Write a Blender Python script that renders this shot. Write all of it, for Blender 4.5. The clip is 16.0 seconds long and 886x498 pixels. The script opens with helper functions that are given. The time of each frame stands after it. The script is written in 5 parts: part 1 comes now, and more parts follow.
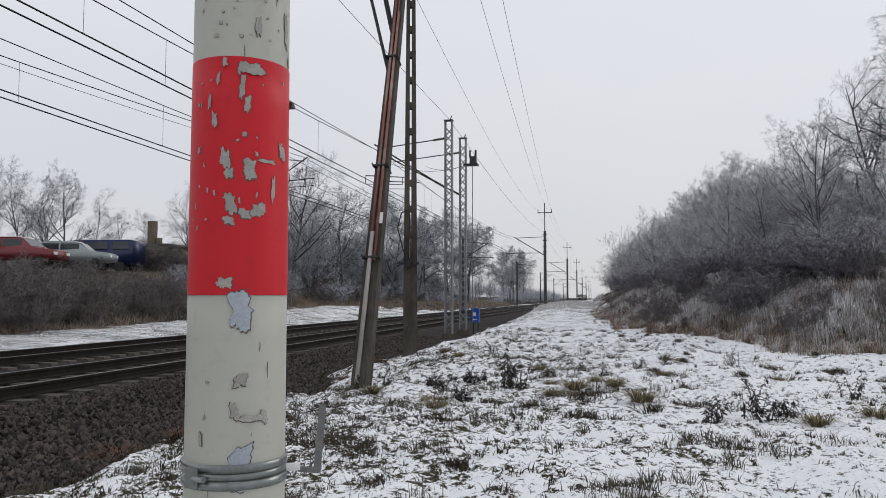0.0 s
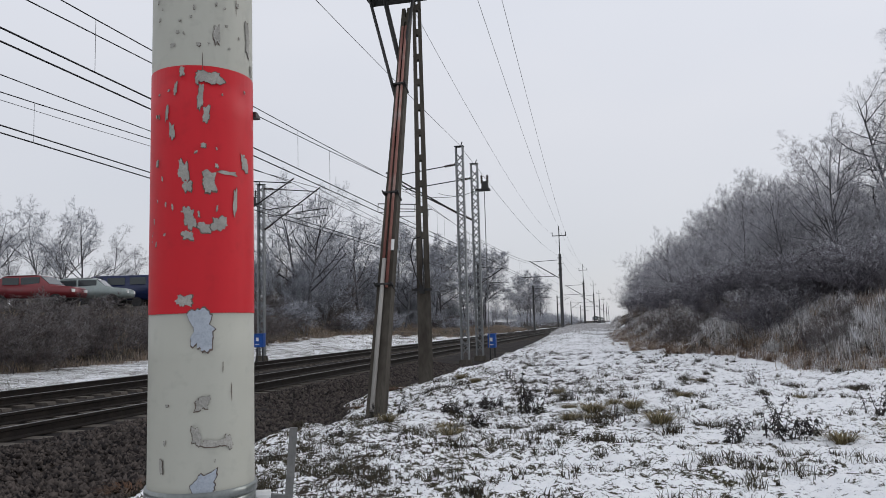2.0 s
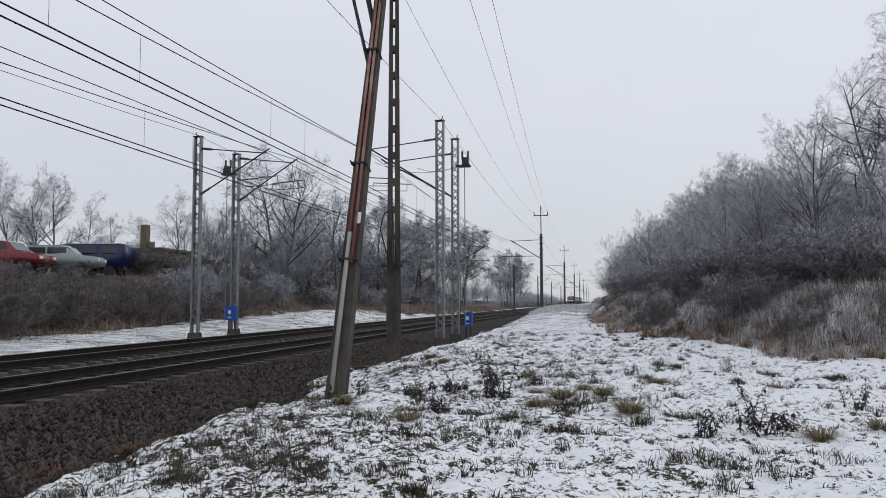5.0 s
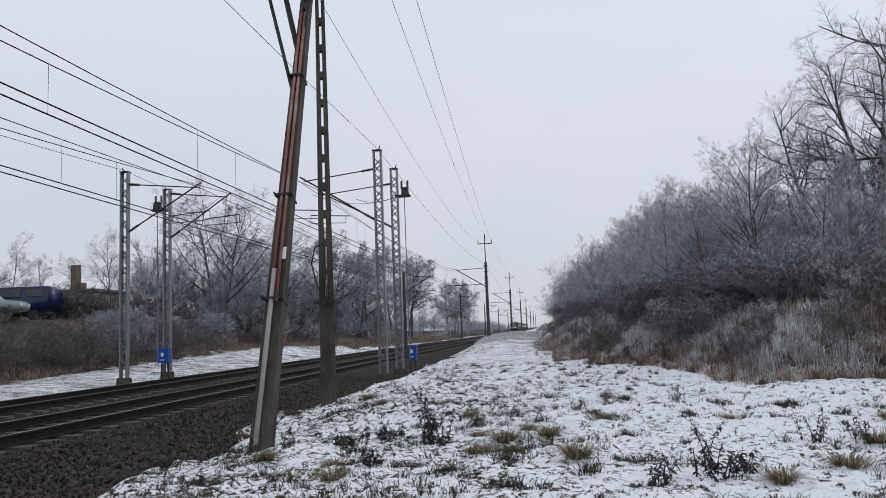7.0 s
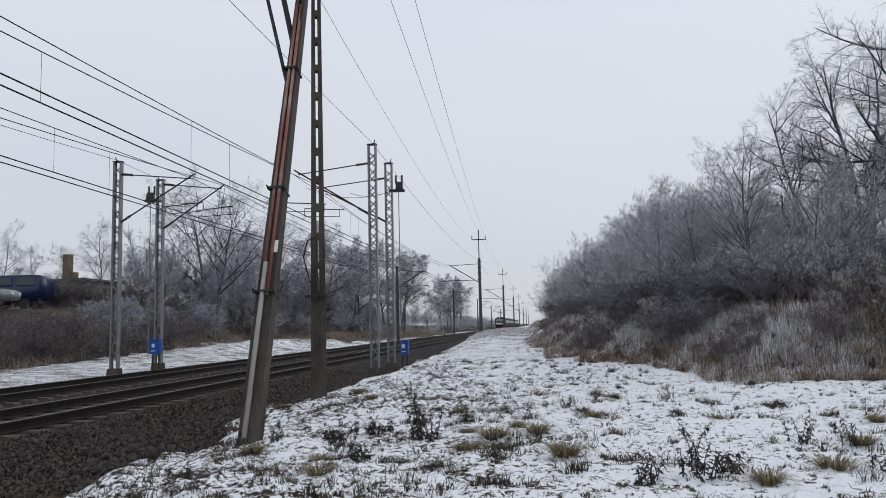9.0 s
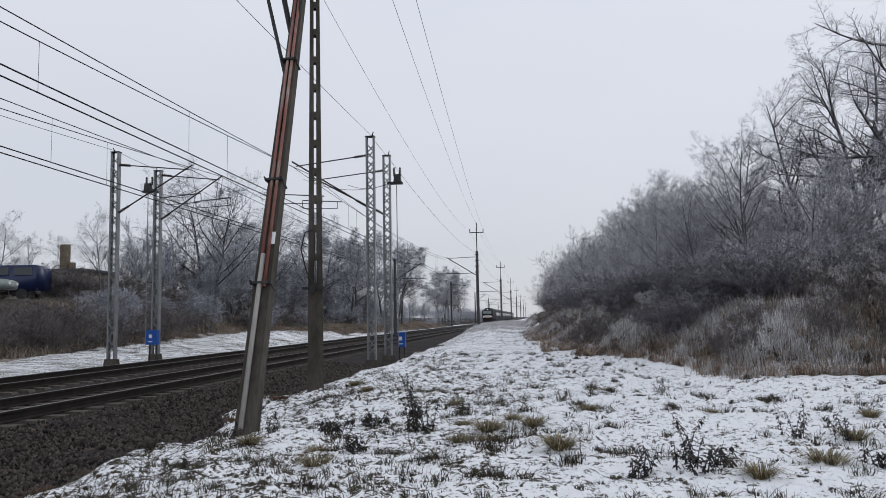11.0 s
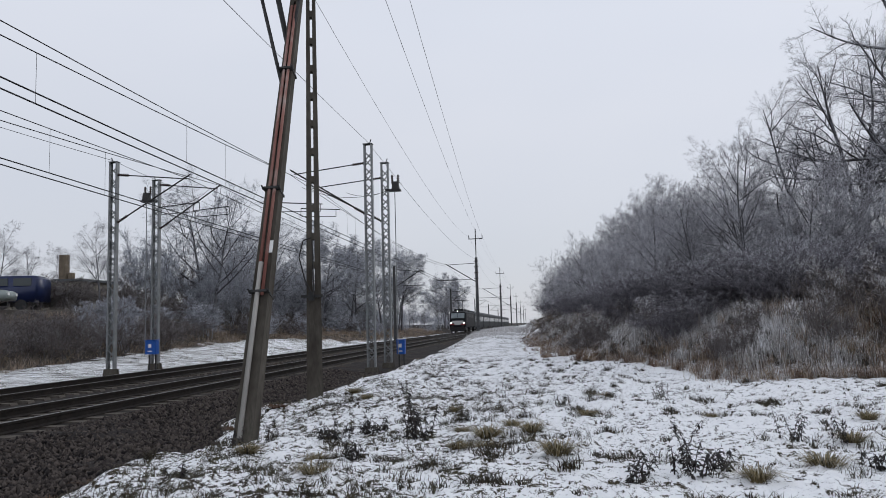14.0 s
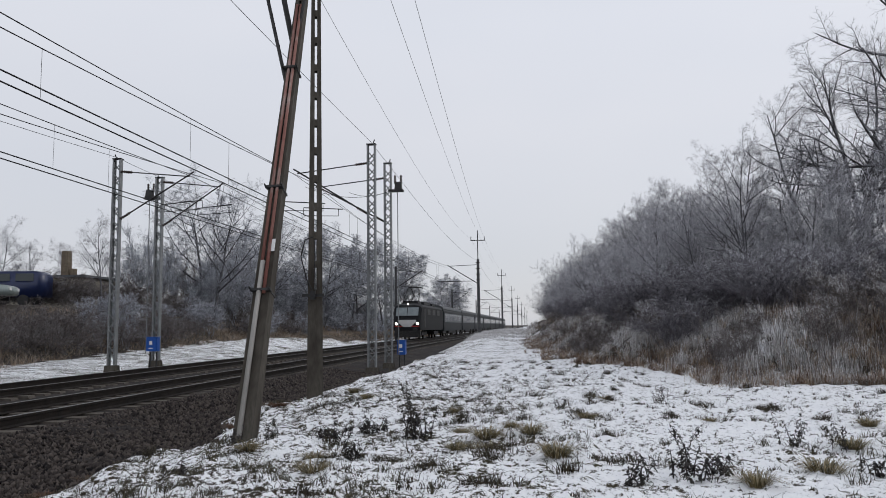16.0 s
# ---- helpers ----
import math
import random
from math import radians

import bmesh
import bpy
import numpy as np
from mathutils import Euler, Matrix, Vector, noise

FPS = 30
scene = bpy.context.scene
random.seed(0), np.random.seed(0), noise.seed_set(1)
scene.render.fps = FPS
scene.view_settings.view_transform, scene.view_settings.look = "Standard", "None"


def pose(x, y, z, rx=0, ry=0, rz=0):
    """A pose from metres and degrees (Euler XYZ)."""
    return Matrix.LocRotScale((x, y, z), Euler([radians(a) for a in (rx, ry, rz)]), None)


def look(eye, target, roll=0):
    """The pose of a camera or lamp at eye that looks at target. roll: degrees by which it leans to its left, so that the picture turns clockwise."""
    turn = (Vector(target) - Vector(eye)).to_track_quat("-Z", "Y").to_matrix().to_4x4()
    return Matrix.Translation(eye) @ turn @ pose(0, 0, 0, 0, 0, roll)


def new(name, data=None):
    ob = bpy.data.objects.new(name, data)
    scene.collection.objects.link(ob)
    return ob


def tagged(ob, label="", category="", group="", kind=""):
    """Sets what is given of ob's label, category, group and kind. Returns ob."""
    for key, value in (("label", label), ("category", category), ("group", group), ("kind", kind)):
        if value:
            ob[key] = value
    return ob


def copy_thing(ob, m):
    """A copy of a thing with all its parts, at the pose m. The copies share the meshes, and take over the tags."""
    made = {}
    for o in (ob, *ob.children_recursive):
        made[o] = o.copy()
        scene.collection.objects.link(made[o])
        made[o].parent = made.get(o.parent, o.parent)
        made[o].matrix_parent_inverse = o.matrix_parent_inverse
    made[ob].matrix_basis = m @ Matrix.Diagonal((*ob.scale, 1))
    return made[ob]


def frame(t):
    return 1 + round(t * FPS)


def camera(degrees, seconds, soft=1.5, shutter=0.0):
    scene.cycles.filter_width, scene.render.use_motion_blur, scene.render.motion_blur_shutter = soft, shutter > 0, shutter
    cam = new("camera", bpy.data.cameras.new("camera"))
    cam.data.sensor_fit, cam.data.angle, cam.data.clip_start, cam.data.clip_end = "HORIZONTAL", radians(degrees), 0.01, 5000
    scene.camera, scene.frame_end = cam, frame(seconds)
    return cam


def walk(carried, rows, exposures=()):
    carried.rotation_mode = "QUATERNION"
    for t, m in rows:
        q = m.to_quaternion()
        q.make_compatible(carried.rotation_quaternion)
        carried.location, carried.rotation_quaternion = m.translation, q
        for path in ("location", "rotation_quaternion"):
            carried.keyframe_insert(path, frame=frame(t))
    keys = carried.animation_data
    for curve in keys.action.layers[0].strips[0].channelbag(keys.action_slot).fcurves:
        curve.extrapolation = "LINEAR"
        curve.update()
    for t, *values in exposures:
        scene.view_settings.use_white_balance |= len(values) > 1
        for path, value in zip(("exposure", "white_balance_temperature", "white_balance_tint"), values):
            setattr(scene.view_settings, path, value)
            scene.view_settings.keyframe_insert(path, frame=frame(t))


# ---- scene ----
cam = camera(60.5, 16.0, soft=0.9)
PATH = [
    (0, (7.976, 0.088, 1.212), (7.574, 2.043, 1.342), 0.0),
    (0.5, (7.966, 0.131, 1.17), (7.565, 2.085, 1.306), 0.3),
    (1, (7.937, 0.152, 1.177), (7.504, 2.1, 1.303), 0.2),
    (1.5, (7.971, 0.153, 1.189), (7.523, 2.098, 1.323), -1.4),
    (2, (8.016, 0.144, 1.195), (7.577, 2.085, 1.395), -1.6),
    (2.5, (8.02, 0.146, 1.201), (7.588, 2.087, 1.409), -2.0),
    (3, (8.024, 0.149, 1.202), (7.617, 2.095, 1.419), -2.1),
    (3.5, (8.045, 0.181, 1.199), (7.647, 2.133, 1.382), -1.4),
    (4, (8.098, 0.279, 1.185), (7.703, 2.234, 1.334), -0.2),
    (4.2, (8.104, 0.34, 1.186), (7.705, 2.294, 1.323), -0.0),
    (6.3, (8.11, 1.278, 1.302), (7.777, 3.242, 1.48), -2.1),
    (6.5, (8.121, 1.314, 1.311), (7.813, 3.281, 1.509), -2.5),
    (7, (8.171, 1.394, 1.307), (7.917, 3.366, 1.522), -2.3),
    (7.5, (8.189, 1.417, 1.312), (7.943, 3.39, 1.531), -2.2),
    (8, (8.192, 1.409, 1.312), (7.959, 3.383, 1.533), -1.6),
    (8.5, (8.201, 1.421, 1.314), (7.967, 3.395, 1.531), -1.5),
    (9, (8.195, 1.408, 1.318), (7.956, 3.384, 1.52), -1.4),
    (11.5, (8.218, 1.389, 1.319), (7.985, 3.367, 1.5), -1.0),
    (12, (8.23, 1.393, 1.318), (7.998, 3.371, 1.498), -1.4),
    (12.5, (8.236, 1.38, 1.313), (8.002, 3.357, 1.498), -1.6),
    (13, (8.232, 1.379, 1.318), (7.999, 3.356, 1.502), -1.6),
    (13.5, (8.233, 1.365, 1.324), (8.004, 3.342, 1.516), -1.6),
    (14, (8.239, 1.371, 1.318), (8.007, 3.348, 1.518), -1.6),
    (14.5, (8.236, 1.378, 1.312), (8.007, 3.355, 1.513), -1.5),
    (15, (8.239, 1.369, 1.316), (8.008, 3.345, 1.517), -1.3),
    (15.5, (8.242, 1.375, 1.315), (8.012, 3.352, 1.516), -1.0),
    (16, (8.241, 1.366, 1.314), (8.004, 3.341, 1.517), -0.8),
]
walk(cam, [(t, look(eye, target, roll)) for t, eye, target, roll in PATH],
     exposures=[(0.0, 0.0, 6520, 10), (1.2, 0.0, 6500, 10), (2.2, -0.03, 6380, 10), (4.2, -0.03, 6380, 10), (6.3, -0.06, 6170, 10), (9.0, -0.05, 6260, 10), (12.0, -0.05, 6260, 10), (14.5, -0.05, 6220, 10), (16.0, -0.04, 6380, 10)])

# ---------------------------------------------------------------- world and light
world = bpy.data.worlds.new("overcast_sky")
scene.world = world
world.use_nodes = True
wn, wl = world.node_tree.nodes, world.node_tree.links
wn.clear()
w_out = wn.new("ShaderNodeOutputWorld")
w_add = wn.new("ShaderNodeAddShader")
w_sky = wn.new("ShaderNodeTexSky")
w_sky.sky_type, w_sky.sun_disc = "NISHITA", False
w_sky.sun_elevation, w_sky.sun_rotation = radians(24), radians(60)
w_bg1 = wn.new("ShaderNodeBackground")
w_bg1.inputs["Strength"].default_value = 0.012
w_bg2 = wn.new("ShaderNodeBackground")
w_bg2.inputs["Strength"].default_value = 0.86
w_co = wn.new("ShaderNodeTexCoord")
w_map = wn.new("ShaderNodeMapping")
w_map.inputs["Scale"].default_value = (1.0, 1.0, 2.5)
w_noise = wn.new("ShaderNodeTexNoise")
w_noise.inputs["Scale"].default_value = 1.3
w_noise.inputs["Detail"].default_value = 3.0
w_ramp = wn.new("ShaderNodeValToRGB")
w_ramp.color_ramp.elements[0].position, w_ramp.color_ramp.elements[1].position = 0.3, 0.7
w_ramp.color_ramp.elements[0].color = (0.78, 0.80, 0.86, 1)
w_ramp.color_ramp.elements[1].color = (0.86, 0.86, 0.90, 1)
wl.new(w_co.outputs["Generated"], w_map.inputs["Vector"])
wl.new(w_map.outputs[0], w_noise.inputs["Vector"])
wl.new(w_noise.outputs[0], w_ramp.inputs[0])
w_sep = wn.new("ShaderNodeSeparateXYZ")
wl.new(w_co.outputs["Generated"], w_sep.inputs[0])
w_low = wn.new("ShaderNodeMapRange")
for w_i, w_v in ((1, 0.02), (2, 0.38), (3, 0.83), (4, 1.03)):
    w_low.inputs[w_i].default_value = w_v
wl.new(w_sep.outputs[2], w_low.inputs[0])
w_mul = wn.new("ShaderNodeVectorMath")
w_mul.operation = "SCALE"
wl.new(w_ramp.outputs[0], w_mul.inputs[0])
wl.new(w_low.outputs[0], w_mul.inputs["Scale"])
wl.new(w_mul.outputs[0], w_bg2.inputs["Color"])
wl.new(w_sky.outputs[0], w_bg1.inputs["Color"])
wl.new(w_bg1.outputs[0], w_add.inputs[0])
wl.new(w_bg2.outputs[0], w_add.inputs[1])
wl.new(w_add.outputs[0], w_out.inputs[0])
sun = new("sun", bpy.data.lights.new("sun", "SUN"))
sun.data.energy, sun.data.angle, sun.data.color = 0.5, radians(25), (1.0, 0.96, 0.92)
sun.matrix_world = look((40, 30, 30), (0, 0, 0))


# ---------------------------------------------------------------- materials
def mix_color(nt, fac, a, b):
    n = nt.nodes.new("ShaderNodeMix")
    n.data_type = "RGBA"
    for key, v in ((0, fac), (6, a), (7, b)):
        if isinstance(v, (int, float)):
            n.inputs[key].default_value = v
        elif isinstance(v, tuple):
            n.inputs[key].default_value = (*v, 1)
        else:
            nt.links.new(v, n.inputs[key])
    return n.outputs[2]


def ramp(nt, src, lo, hi):
    n = nt.nodes.new("ShaderNodeMapRange")
    n.inputs[1].default_value, n.inputs[2].default_value = lo, hi
    nt.links.new(src, n.inputs[0])
    return n.outputs[0]


def noise_of(nt, scale, detail=4.0, rough=0.55, stretch=(1, 1, 1), world_space=False):
    co = nt.nodes.new("ShaderNodeNewGeometry" if world_space else "ShaderNodeTexCoord")
    mp = nt.nodes.new("ShaderNodeMapping")
    mp.inputs["Scale"].default_value = stretch
    nt.links.new(co.outputs["Position" if world_space else "Object"], mp.inputs["Vector"])
    n = nt.nodes.new("ShaderNodeTexNoise")
    n.inputs["Scale"].default_value, n.inputs["Detail"].default_value, n.inputs["Roughness"].default_value = scale, detail, rough
    nt.links.new(mp.outputs[0], n.inputs["Vector"])
    return n.outputs[0]


def math_node(nt, op, a, b=0.0):
    n = nt.nodes.new("ShaderNodeMath")
    n.operation, n.use_clamp = op, True
    for i, v in enumerate((a, b)):
        if isinstance(v, (int, float)):
            n.inputs[i].default_value = v
        else:
            nt.links.new(v, n.inputs[i])
    return n.outputs[0]


def blank(name, rough=0.7, metal=0.0):
    m = bpy.data.materials.new(name)
    m.use_nodes = True
    nt = m.node_tree
    bsdf = nt.nodes["Principled BSDF"]
    bsdf.inputs["Roughness"].default_value, bsdf.inputs["Metallic"].default_value = rough, metal
    bsdf.inputs["Specular IOR Level"].default_value = 0.5 if rough < 0.45 else 0.3 if rough < 0.85 else 0.12
    return m, nt, bsdf


def bump(nt, bsdf, height, strength=0.3, distance=0.01):
    b = nt.nodes.new("ShaderNodeBump")
    b.inputs["Strength"].default_value, b.inputs["Distance"].default_value = strength, distance
    nt.links.new(height, b.inputs["Height"])
    nt.links.new(b.outputs[0], bsdf.inputs["Normal"])


def plain(name, a, b, scale=8.0, rough=0.7, metal=0.0, relief=0.2, stretch=(1, 1, 1), spots=None, world_space=False):
    """Two-scale variation between colours a and b, with optional spots (colour, scale, from, to)."""
    m, nt, bsdf = blank(name, rough, metal)
    big = noise_of(nt, scale, 4, 0.6, stretch, world_space)
    fine = noise_of(nt, scale * 9, 3, 0.6, stretch, world_space)
    col = mix_color(nt, ramp(nt, big, 0.3, 0.7), a, b)
    col = mix_color(nt, math_node(nt, "MULTIPLY", ramp(nt, fine, 0.45, 0.75), 0.35), col, tuple(v * 0.6 for v in a))
    if spots:
        col = mix_color(nt, ramp(nt, noise_of(nt, spots[1], 5, 0.6, stretch, world_space), spots[2], spots[3]), col, spots[0])
    nt.links.new(col, bsdf.inputs["Base Color"])
    if relief:
        bump(nt, bsdf, fine, relief, 0.02)
    return m


def frosted(name, a, b, frost, amount, scale=3.0):
    """Twigs and stalks: bark colours, with hoarfrost on the sides turned up and in patches."""
    m, nt, bsdf = blank(name, 0.9)
    g = nt.nodes.new("ShaderNodeNewGeometry")
    sep = nt.nodes.new("ShaderNodeSeparateXYZ")
    nt.links.new(g.outputs["Normal"], sep.inputs[0])
    col = mix_color(nt, g.outputs["Random Per Island"], a, b)
    up = ramp(nt, sep.outputs[2], -1.3, 0.7)
    patch = ramp(nt, noise_of(nt, scale, 3), 0.25, 0.7)
    f = math_node(nt, "MULTIPLY", math_node(nt, "MULTIPLY", up, patch), amount)
    nt.links.new(mix_color(nt, f, col, frost), bsdf.inputs["Base Color"])
    return m


def paint(name, color, rough=0.4, metal=0.0):
    return plain(name, color, tuple(v * 0.82 for v in color), 3.0, rough, metal, 0.03)


def glow(name, color, strength):
    m, nt, bsdf = blank(name)
    bsdf.inputs["Emission Color"].default_value, bsdf.inputs["Emission Strength"].default_value = (*color, 1), strength
    return m


def snow_ground():
    """Snow lies on the clumps of the turf; the gaps between them show withered grass and soil."""
    m, nt, bsdf = blank("snowy_grass", 0.85)
    big = noise_of(nt, 0.6, 3, 0.6, world_space=True)
    mid = noise_of(nt, 15.0, 4, 0.7, world_space=True)
    fine = noise_of(nt, 45.0, 4, 0.75, world_space=True)
    grass = mix_color(nt, ramp(nt, fine, 0.35, 0.65), (0.016, 0.014, 0.009), (0.10, 0.088, 0.045))
    grass = mix_color(nt, ramp(nt, big, 0.45, 0.62), grass, (0.04, 0.03, 0.02))
    at = nt.nodes.new("ShaderNodeAttribute")
    at.attribute_name = "snow_cover"
    n = nt.nodes.new("ShaderNodeMath")
    n.operation = "MULTIPLY_ADD"
    nt.links.new(fine, n.inputs[0])
    n.inputs[1].default_value = 2.6
    nt.links.new(at.outputs["Fac"], n.inputs[2])
    n2 = nt.nodes.new("ShaderNodeMath")
    n2.operation = "MULTIPLY_ADD"
    nt.links.new(mid, n2.inputs[0])
    n2.inputs[1].default_value = 3.4
    nt.links.new(n.outputs[0], n2.inputs[2])
    snow = ramp(nt, n2.outputs[0], 2.77, 2.9)
    white = mix_color(nt, ramp(nt, mid, 0.3, 0.7), (0.82, 0.84, 0.87), (0.94, 0.95, 0.96))
    nt.links.new(mix_color(nt, snow, grass, white), bsdf.inputs["Base Color"])
    bump(nt, bsdf, n2.outputs[0], 0.4, 0.03)
    return m


LITTER = plain("leaf_litter", (0.03, 0.026, 0.022), (0.078, 0.068, 0.058), 2.5, 0.95, 0, 0.8, spots=((0.5, 0.5, 0.52), 5.0, 0.66, 0.72), world_space=True)
SNOW = snow_ground()
BALLAST = plain("ballast_stone", (0.020, 0.018, 0.018), (0.044, 0.038, 0.035), 1.2, 0.95, 0, 0.9, spots=((0.06, 0.042, 0.028), 0.7, 0.58, 0.72), world_space=True)
RAIL = plain("rusty_rail", (0.012, 0.010, 0.009), (0.028, 0.022, 0.018), 4.0, 0.75, 0.3, 0.2)
RAILHEAD = plain("worn_rail_head", (0.16, 0.15, 0.15), (0.23, 0.22, 0.215), 3.0, 0.45, 0.7, 0.05)
SLEEPER = plain("concrete_sleeper", (0.07, 0.06, 0.052), (0.16, 0.145, 0.125), 3.0, 0.9, 0, 0.4)
GALV = plain("galvanised_steel", (0.17, 0.178, 0.182), (0.27, 0.28, 0.285), 5.0, 0.55, 0.25, 0.05)
DARKSTEEL = plain("dark_steel", (0.03, 0.03, 0.032), (0.06, 0.058, 0.056), 6.0, 0.6, 0.4, 0.1)
THINWIRE = plain("pale_weathered_wire", (0.16, 0.165, 0.17), (0.22, 0.225, 0.23), 3.0, 0.6, 0.2, 0)
WIRE = plain("weathered_wire", (0.012, 0.013, 0.014), (0.025, 0.025, 0.027), 3.0, 0.6, 0.3, 0)
INSULATOR = plain("brown_porcelain", (0.025, 0.018, 0.016), (0.05, 0.03, 0.026), 9.0, 0.25, 0, 0)
CONCRETE = plain("weathered_concrete", (0.034, 0.029, 0.024), (0.125, 0.113, 0.096), 2.2, 0.92, 0, 0.5, (1, 1, 0.3), ((0.05, 0.05, 0.04), 5.0, 0.56, 0.75))
RUSTPIPE = plain("red_oxide_pipe", (0.20, 0.075, 0.06), (0.32, 0.17, 0.14), 2.0, 0.7, 0, 0.2, (1, 1, 0.3), ((0.42, 0.36, 0.33), 3.0, 0.55, 0.7))
GREYPIPE = plain("galvanised_conduit", (0.30, 0.29, 0.27), (0.42, 0.40, 0.37), 3.0, 0.6, 0.2, 0.2, (1, 1, 0.3))
BLUE = paint("blue_enamel", (0.02, 0.10, 0.42), 0.45)
POLEGREY = plain("weathered_grey_steel", (0.06, 0.062, 0.064), (0.12, 0.122, 0.124), 3.0, 0.7, 0.2, 0.1)
WHITE = plain("white_enamel", (0.72, 0.73, 0.72), (0.8, 0.8, 0.79), 6.0, 0.5, 0, 0.03)
STONE = frosted("crushed_stone", (0.010, 0.009, 0.010), (0.105, 0.088, 0.078), (0.5, 0.5, 0.5), 0.0)
BARK = frosted("frosted_bark", (0.022, 0.019, 0.018), (0.05, 0.043, 0.04), (0.6, 0.62, 0.68), 0.45)
TWIG = frosted("frosted_twigs", (0.078, 0.07, 0.075), (0.185, 0.168, 0.178), (0.76, 0.77, 0.82), 1.0)
TWIG_DARK = frosted("dark_twigs", (0.035, 0.029, 0.033), (0.09, 0.076, 0.083), (0.58, 0.58, 0.65), 0.5)
TWIG_BIG = frosted("lilac_grey_twigs", (0.056, 0.052, 0.057), (0.13, 0.124, 0.134), (0.76, 0.77, 0.82), 1.0)
TWIG_FAR = frosted("grey_frosted_twigs", (0.048, 0.047, 0.052), (0.115, 0.112, 0.125), (0.68, 0.71, 0.78), 1.0)
TWIG_BROWN = frosted("brown_twigs", (0.038, 0.028, 0.024), (0.11, 0.083, 0.07), (0.55, 0.55, 0.58), 0.4)
STRAW = frosted("frosted_dry_grass", (0.11, 0.068, 0.04), (0.44, 0.32, 0.2), (0.76, 0.77, 0.80), 0.36, 0.7)
RIME = frosted("rime_on_stalks", (0.34, 0.31, 0.28), (0.52, 0.5, 0.49), (0.82, 0.83, 0.86), 1.0)
GREENGRASS = frosted("winter_grass", (0.035, 0.03, 0.014), (0.27, 0.21, 0.10), (0.6, 0.62, 0.6), 0.15)
SHORTGRASS = frosted("short_dead_grass", (0.010, 0.009, 0.005), (0.085, 0.07, 0.034), (0.6, 0.62, 0.6), 0.15)
DEADWEED = frosted("dead_weed", (0.007, 0.006, 0.006), (0.028, 0.022, 0.019), (0.5, 0.5, 0.5), 0.12)


# ---------------------------------------------------------------- mesh helpers
def box(bm, c, size, m=None, taper=1.0):
    """A box of that size round c; taper scales its top."""
    out = bmesh.ops.create_cube(bm, size=1.0)["verts"]
    for v in out:
        k = taper if v.co.z > 0 else 1.0
        v.co = Vector((v.co.x * size[0] * k + c[0], v.co.y * size[1] * k + c[1], v.co.z * size[2] + c[2]))
        if m is not None:
            v.co = m @ v.co
    return out


def rod(bm, p, q, r, r2=None, n=8):
    """A round bar from p to q."""
    p, q = Vector(p), Vector(q)
    d = q - p
    m = Matrix.Translation((p + q) / 2) @ d.to_track_quat("Z", "Y").to_matrix().to_4x4()
    bmesh.ops.create_cone(bm, cap_ends=True, segments=n, radius1=r, radius2=r if r2 is None else r2, depth=d.length, matrix=m)


def beam(bm, p, q, w, h):
    """A square bar from p to q."""
    p, q = Vector(p), Vector(q)
    d = q - p
    m = Matrix.Translation((p + q) / 2) @ d.to_track_quat("Z", "Y").to_matrix().to_4x4()
    box(bm, (0, 0, 0), (w, h, d.length), m)


def soften(bm, width=0.01, segments=2):
    bmesh.ops.bevel(bm, geom=list(bm.edges), offset=width, segments=segments, affect="EDGES", clamp_overlap=True)


def part(name, bm, material, parent=None, label="", smooth=False):
    me = bpy.data.meshes.new(name)
    bm.to_mesh(me)
    bm.free()
    me.materials.append(material)
    if smooth:
        me.shade_smooth()
    ob = new(name, me)
    ob.parent = parent
    if label:
        tagged(ob, label)
    return ob


def thing(name, label, category, group="", at=(0, 0, 0)):
    ob = new(name)
    ob.empty_display_size = 0.2
    ob.location = at
    return tagged(ob, label, category, group)


def tubes(segments, sides=3):
    """Vertices and faces of tapered tubes: segments are rows of p (3), q (3), r at p, r at q."""
    s = np.asarray(segments, float)
    p, q, ra, rb = s[:, :3], s[:, 3:6], s[:, 6], s[:, 7]
    d = q - p
    d /= np.linalg.norm(d, axis=1, keepdims=True) + 1e-9
    side = np.cross(d, np.where(np.abs(d[:, 2:3]) < 0.9, [[0.0, 0, 1]], [[1.0, 0, 0]]))
    side /= np.linalg.norm(side, axis=1, keepdims=True) + 1e-9
    up = np.cross(d, side)
    ang = np.arange(sides) * 2 * np.pi / sides
    ring = side[:, None] * np.cos(ang)[None, :, None] + up[:, None] * np.sin(ang)[None, :, None]
    v = np.concatenate([p[:, None] + ring * ra[:, None, None], q[:, None] + ring * rb[:, None, None]], 1).reshape(-1, 3)
    n = np.arange(len(s))[:, None] * 2 * sides
    k = np.arange(sides)
    f = np.stack([n + k, n + (k + 1) % sides, n + sides + (k + 1) % sides, n + sides + k], -1).reshape(-1, 4)
    return v, f


def raw_mesh(name, verts, faces, material, smooth=False):
    verts, faces = np.asarray(verts, np.float32), np.asarray(faces, np.int32)
    me = bpy.data.meshes.new(name)
    me.vertices.add(len(verts))
    me.vertices.foreach_set("co", verts.ravel())
    k = faces.shape[1]
    me.loops.add(faces.size)
    me.loops.foreach_set("vertex_index", faces.ravel())
    me.polygons.add(len(faces))
    me.polygons.foreach_set("loop_start", np.arange(len(faces), dtype=np.int32) * k)
    me.update(calc_edges=True)
    me.validate()
    me.materials.append(material)
    if smooth:
        me.shade_smooth()
    return me


def smoothstep(x):
    x = np.clip(x, 0, 1)
    return x * x * (3 - 2 * x)


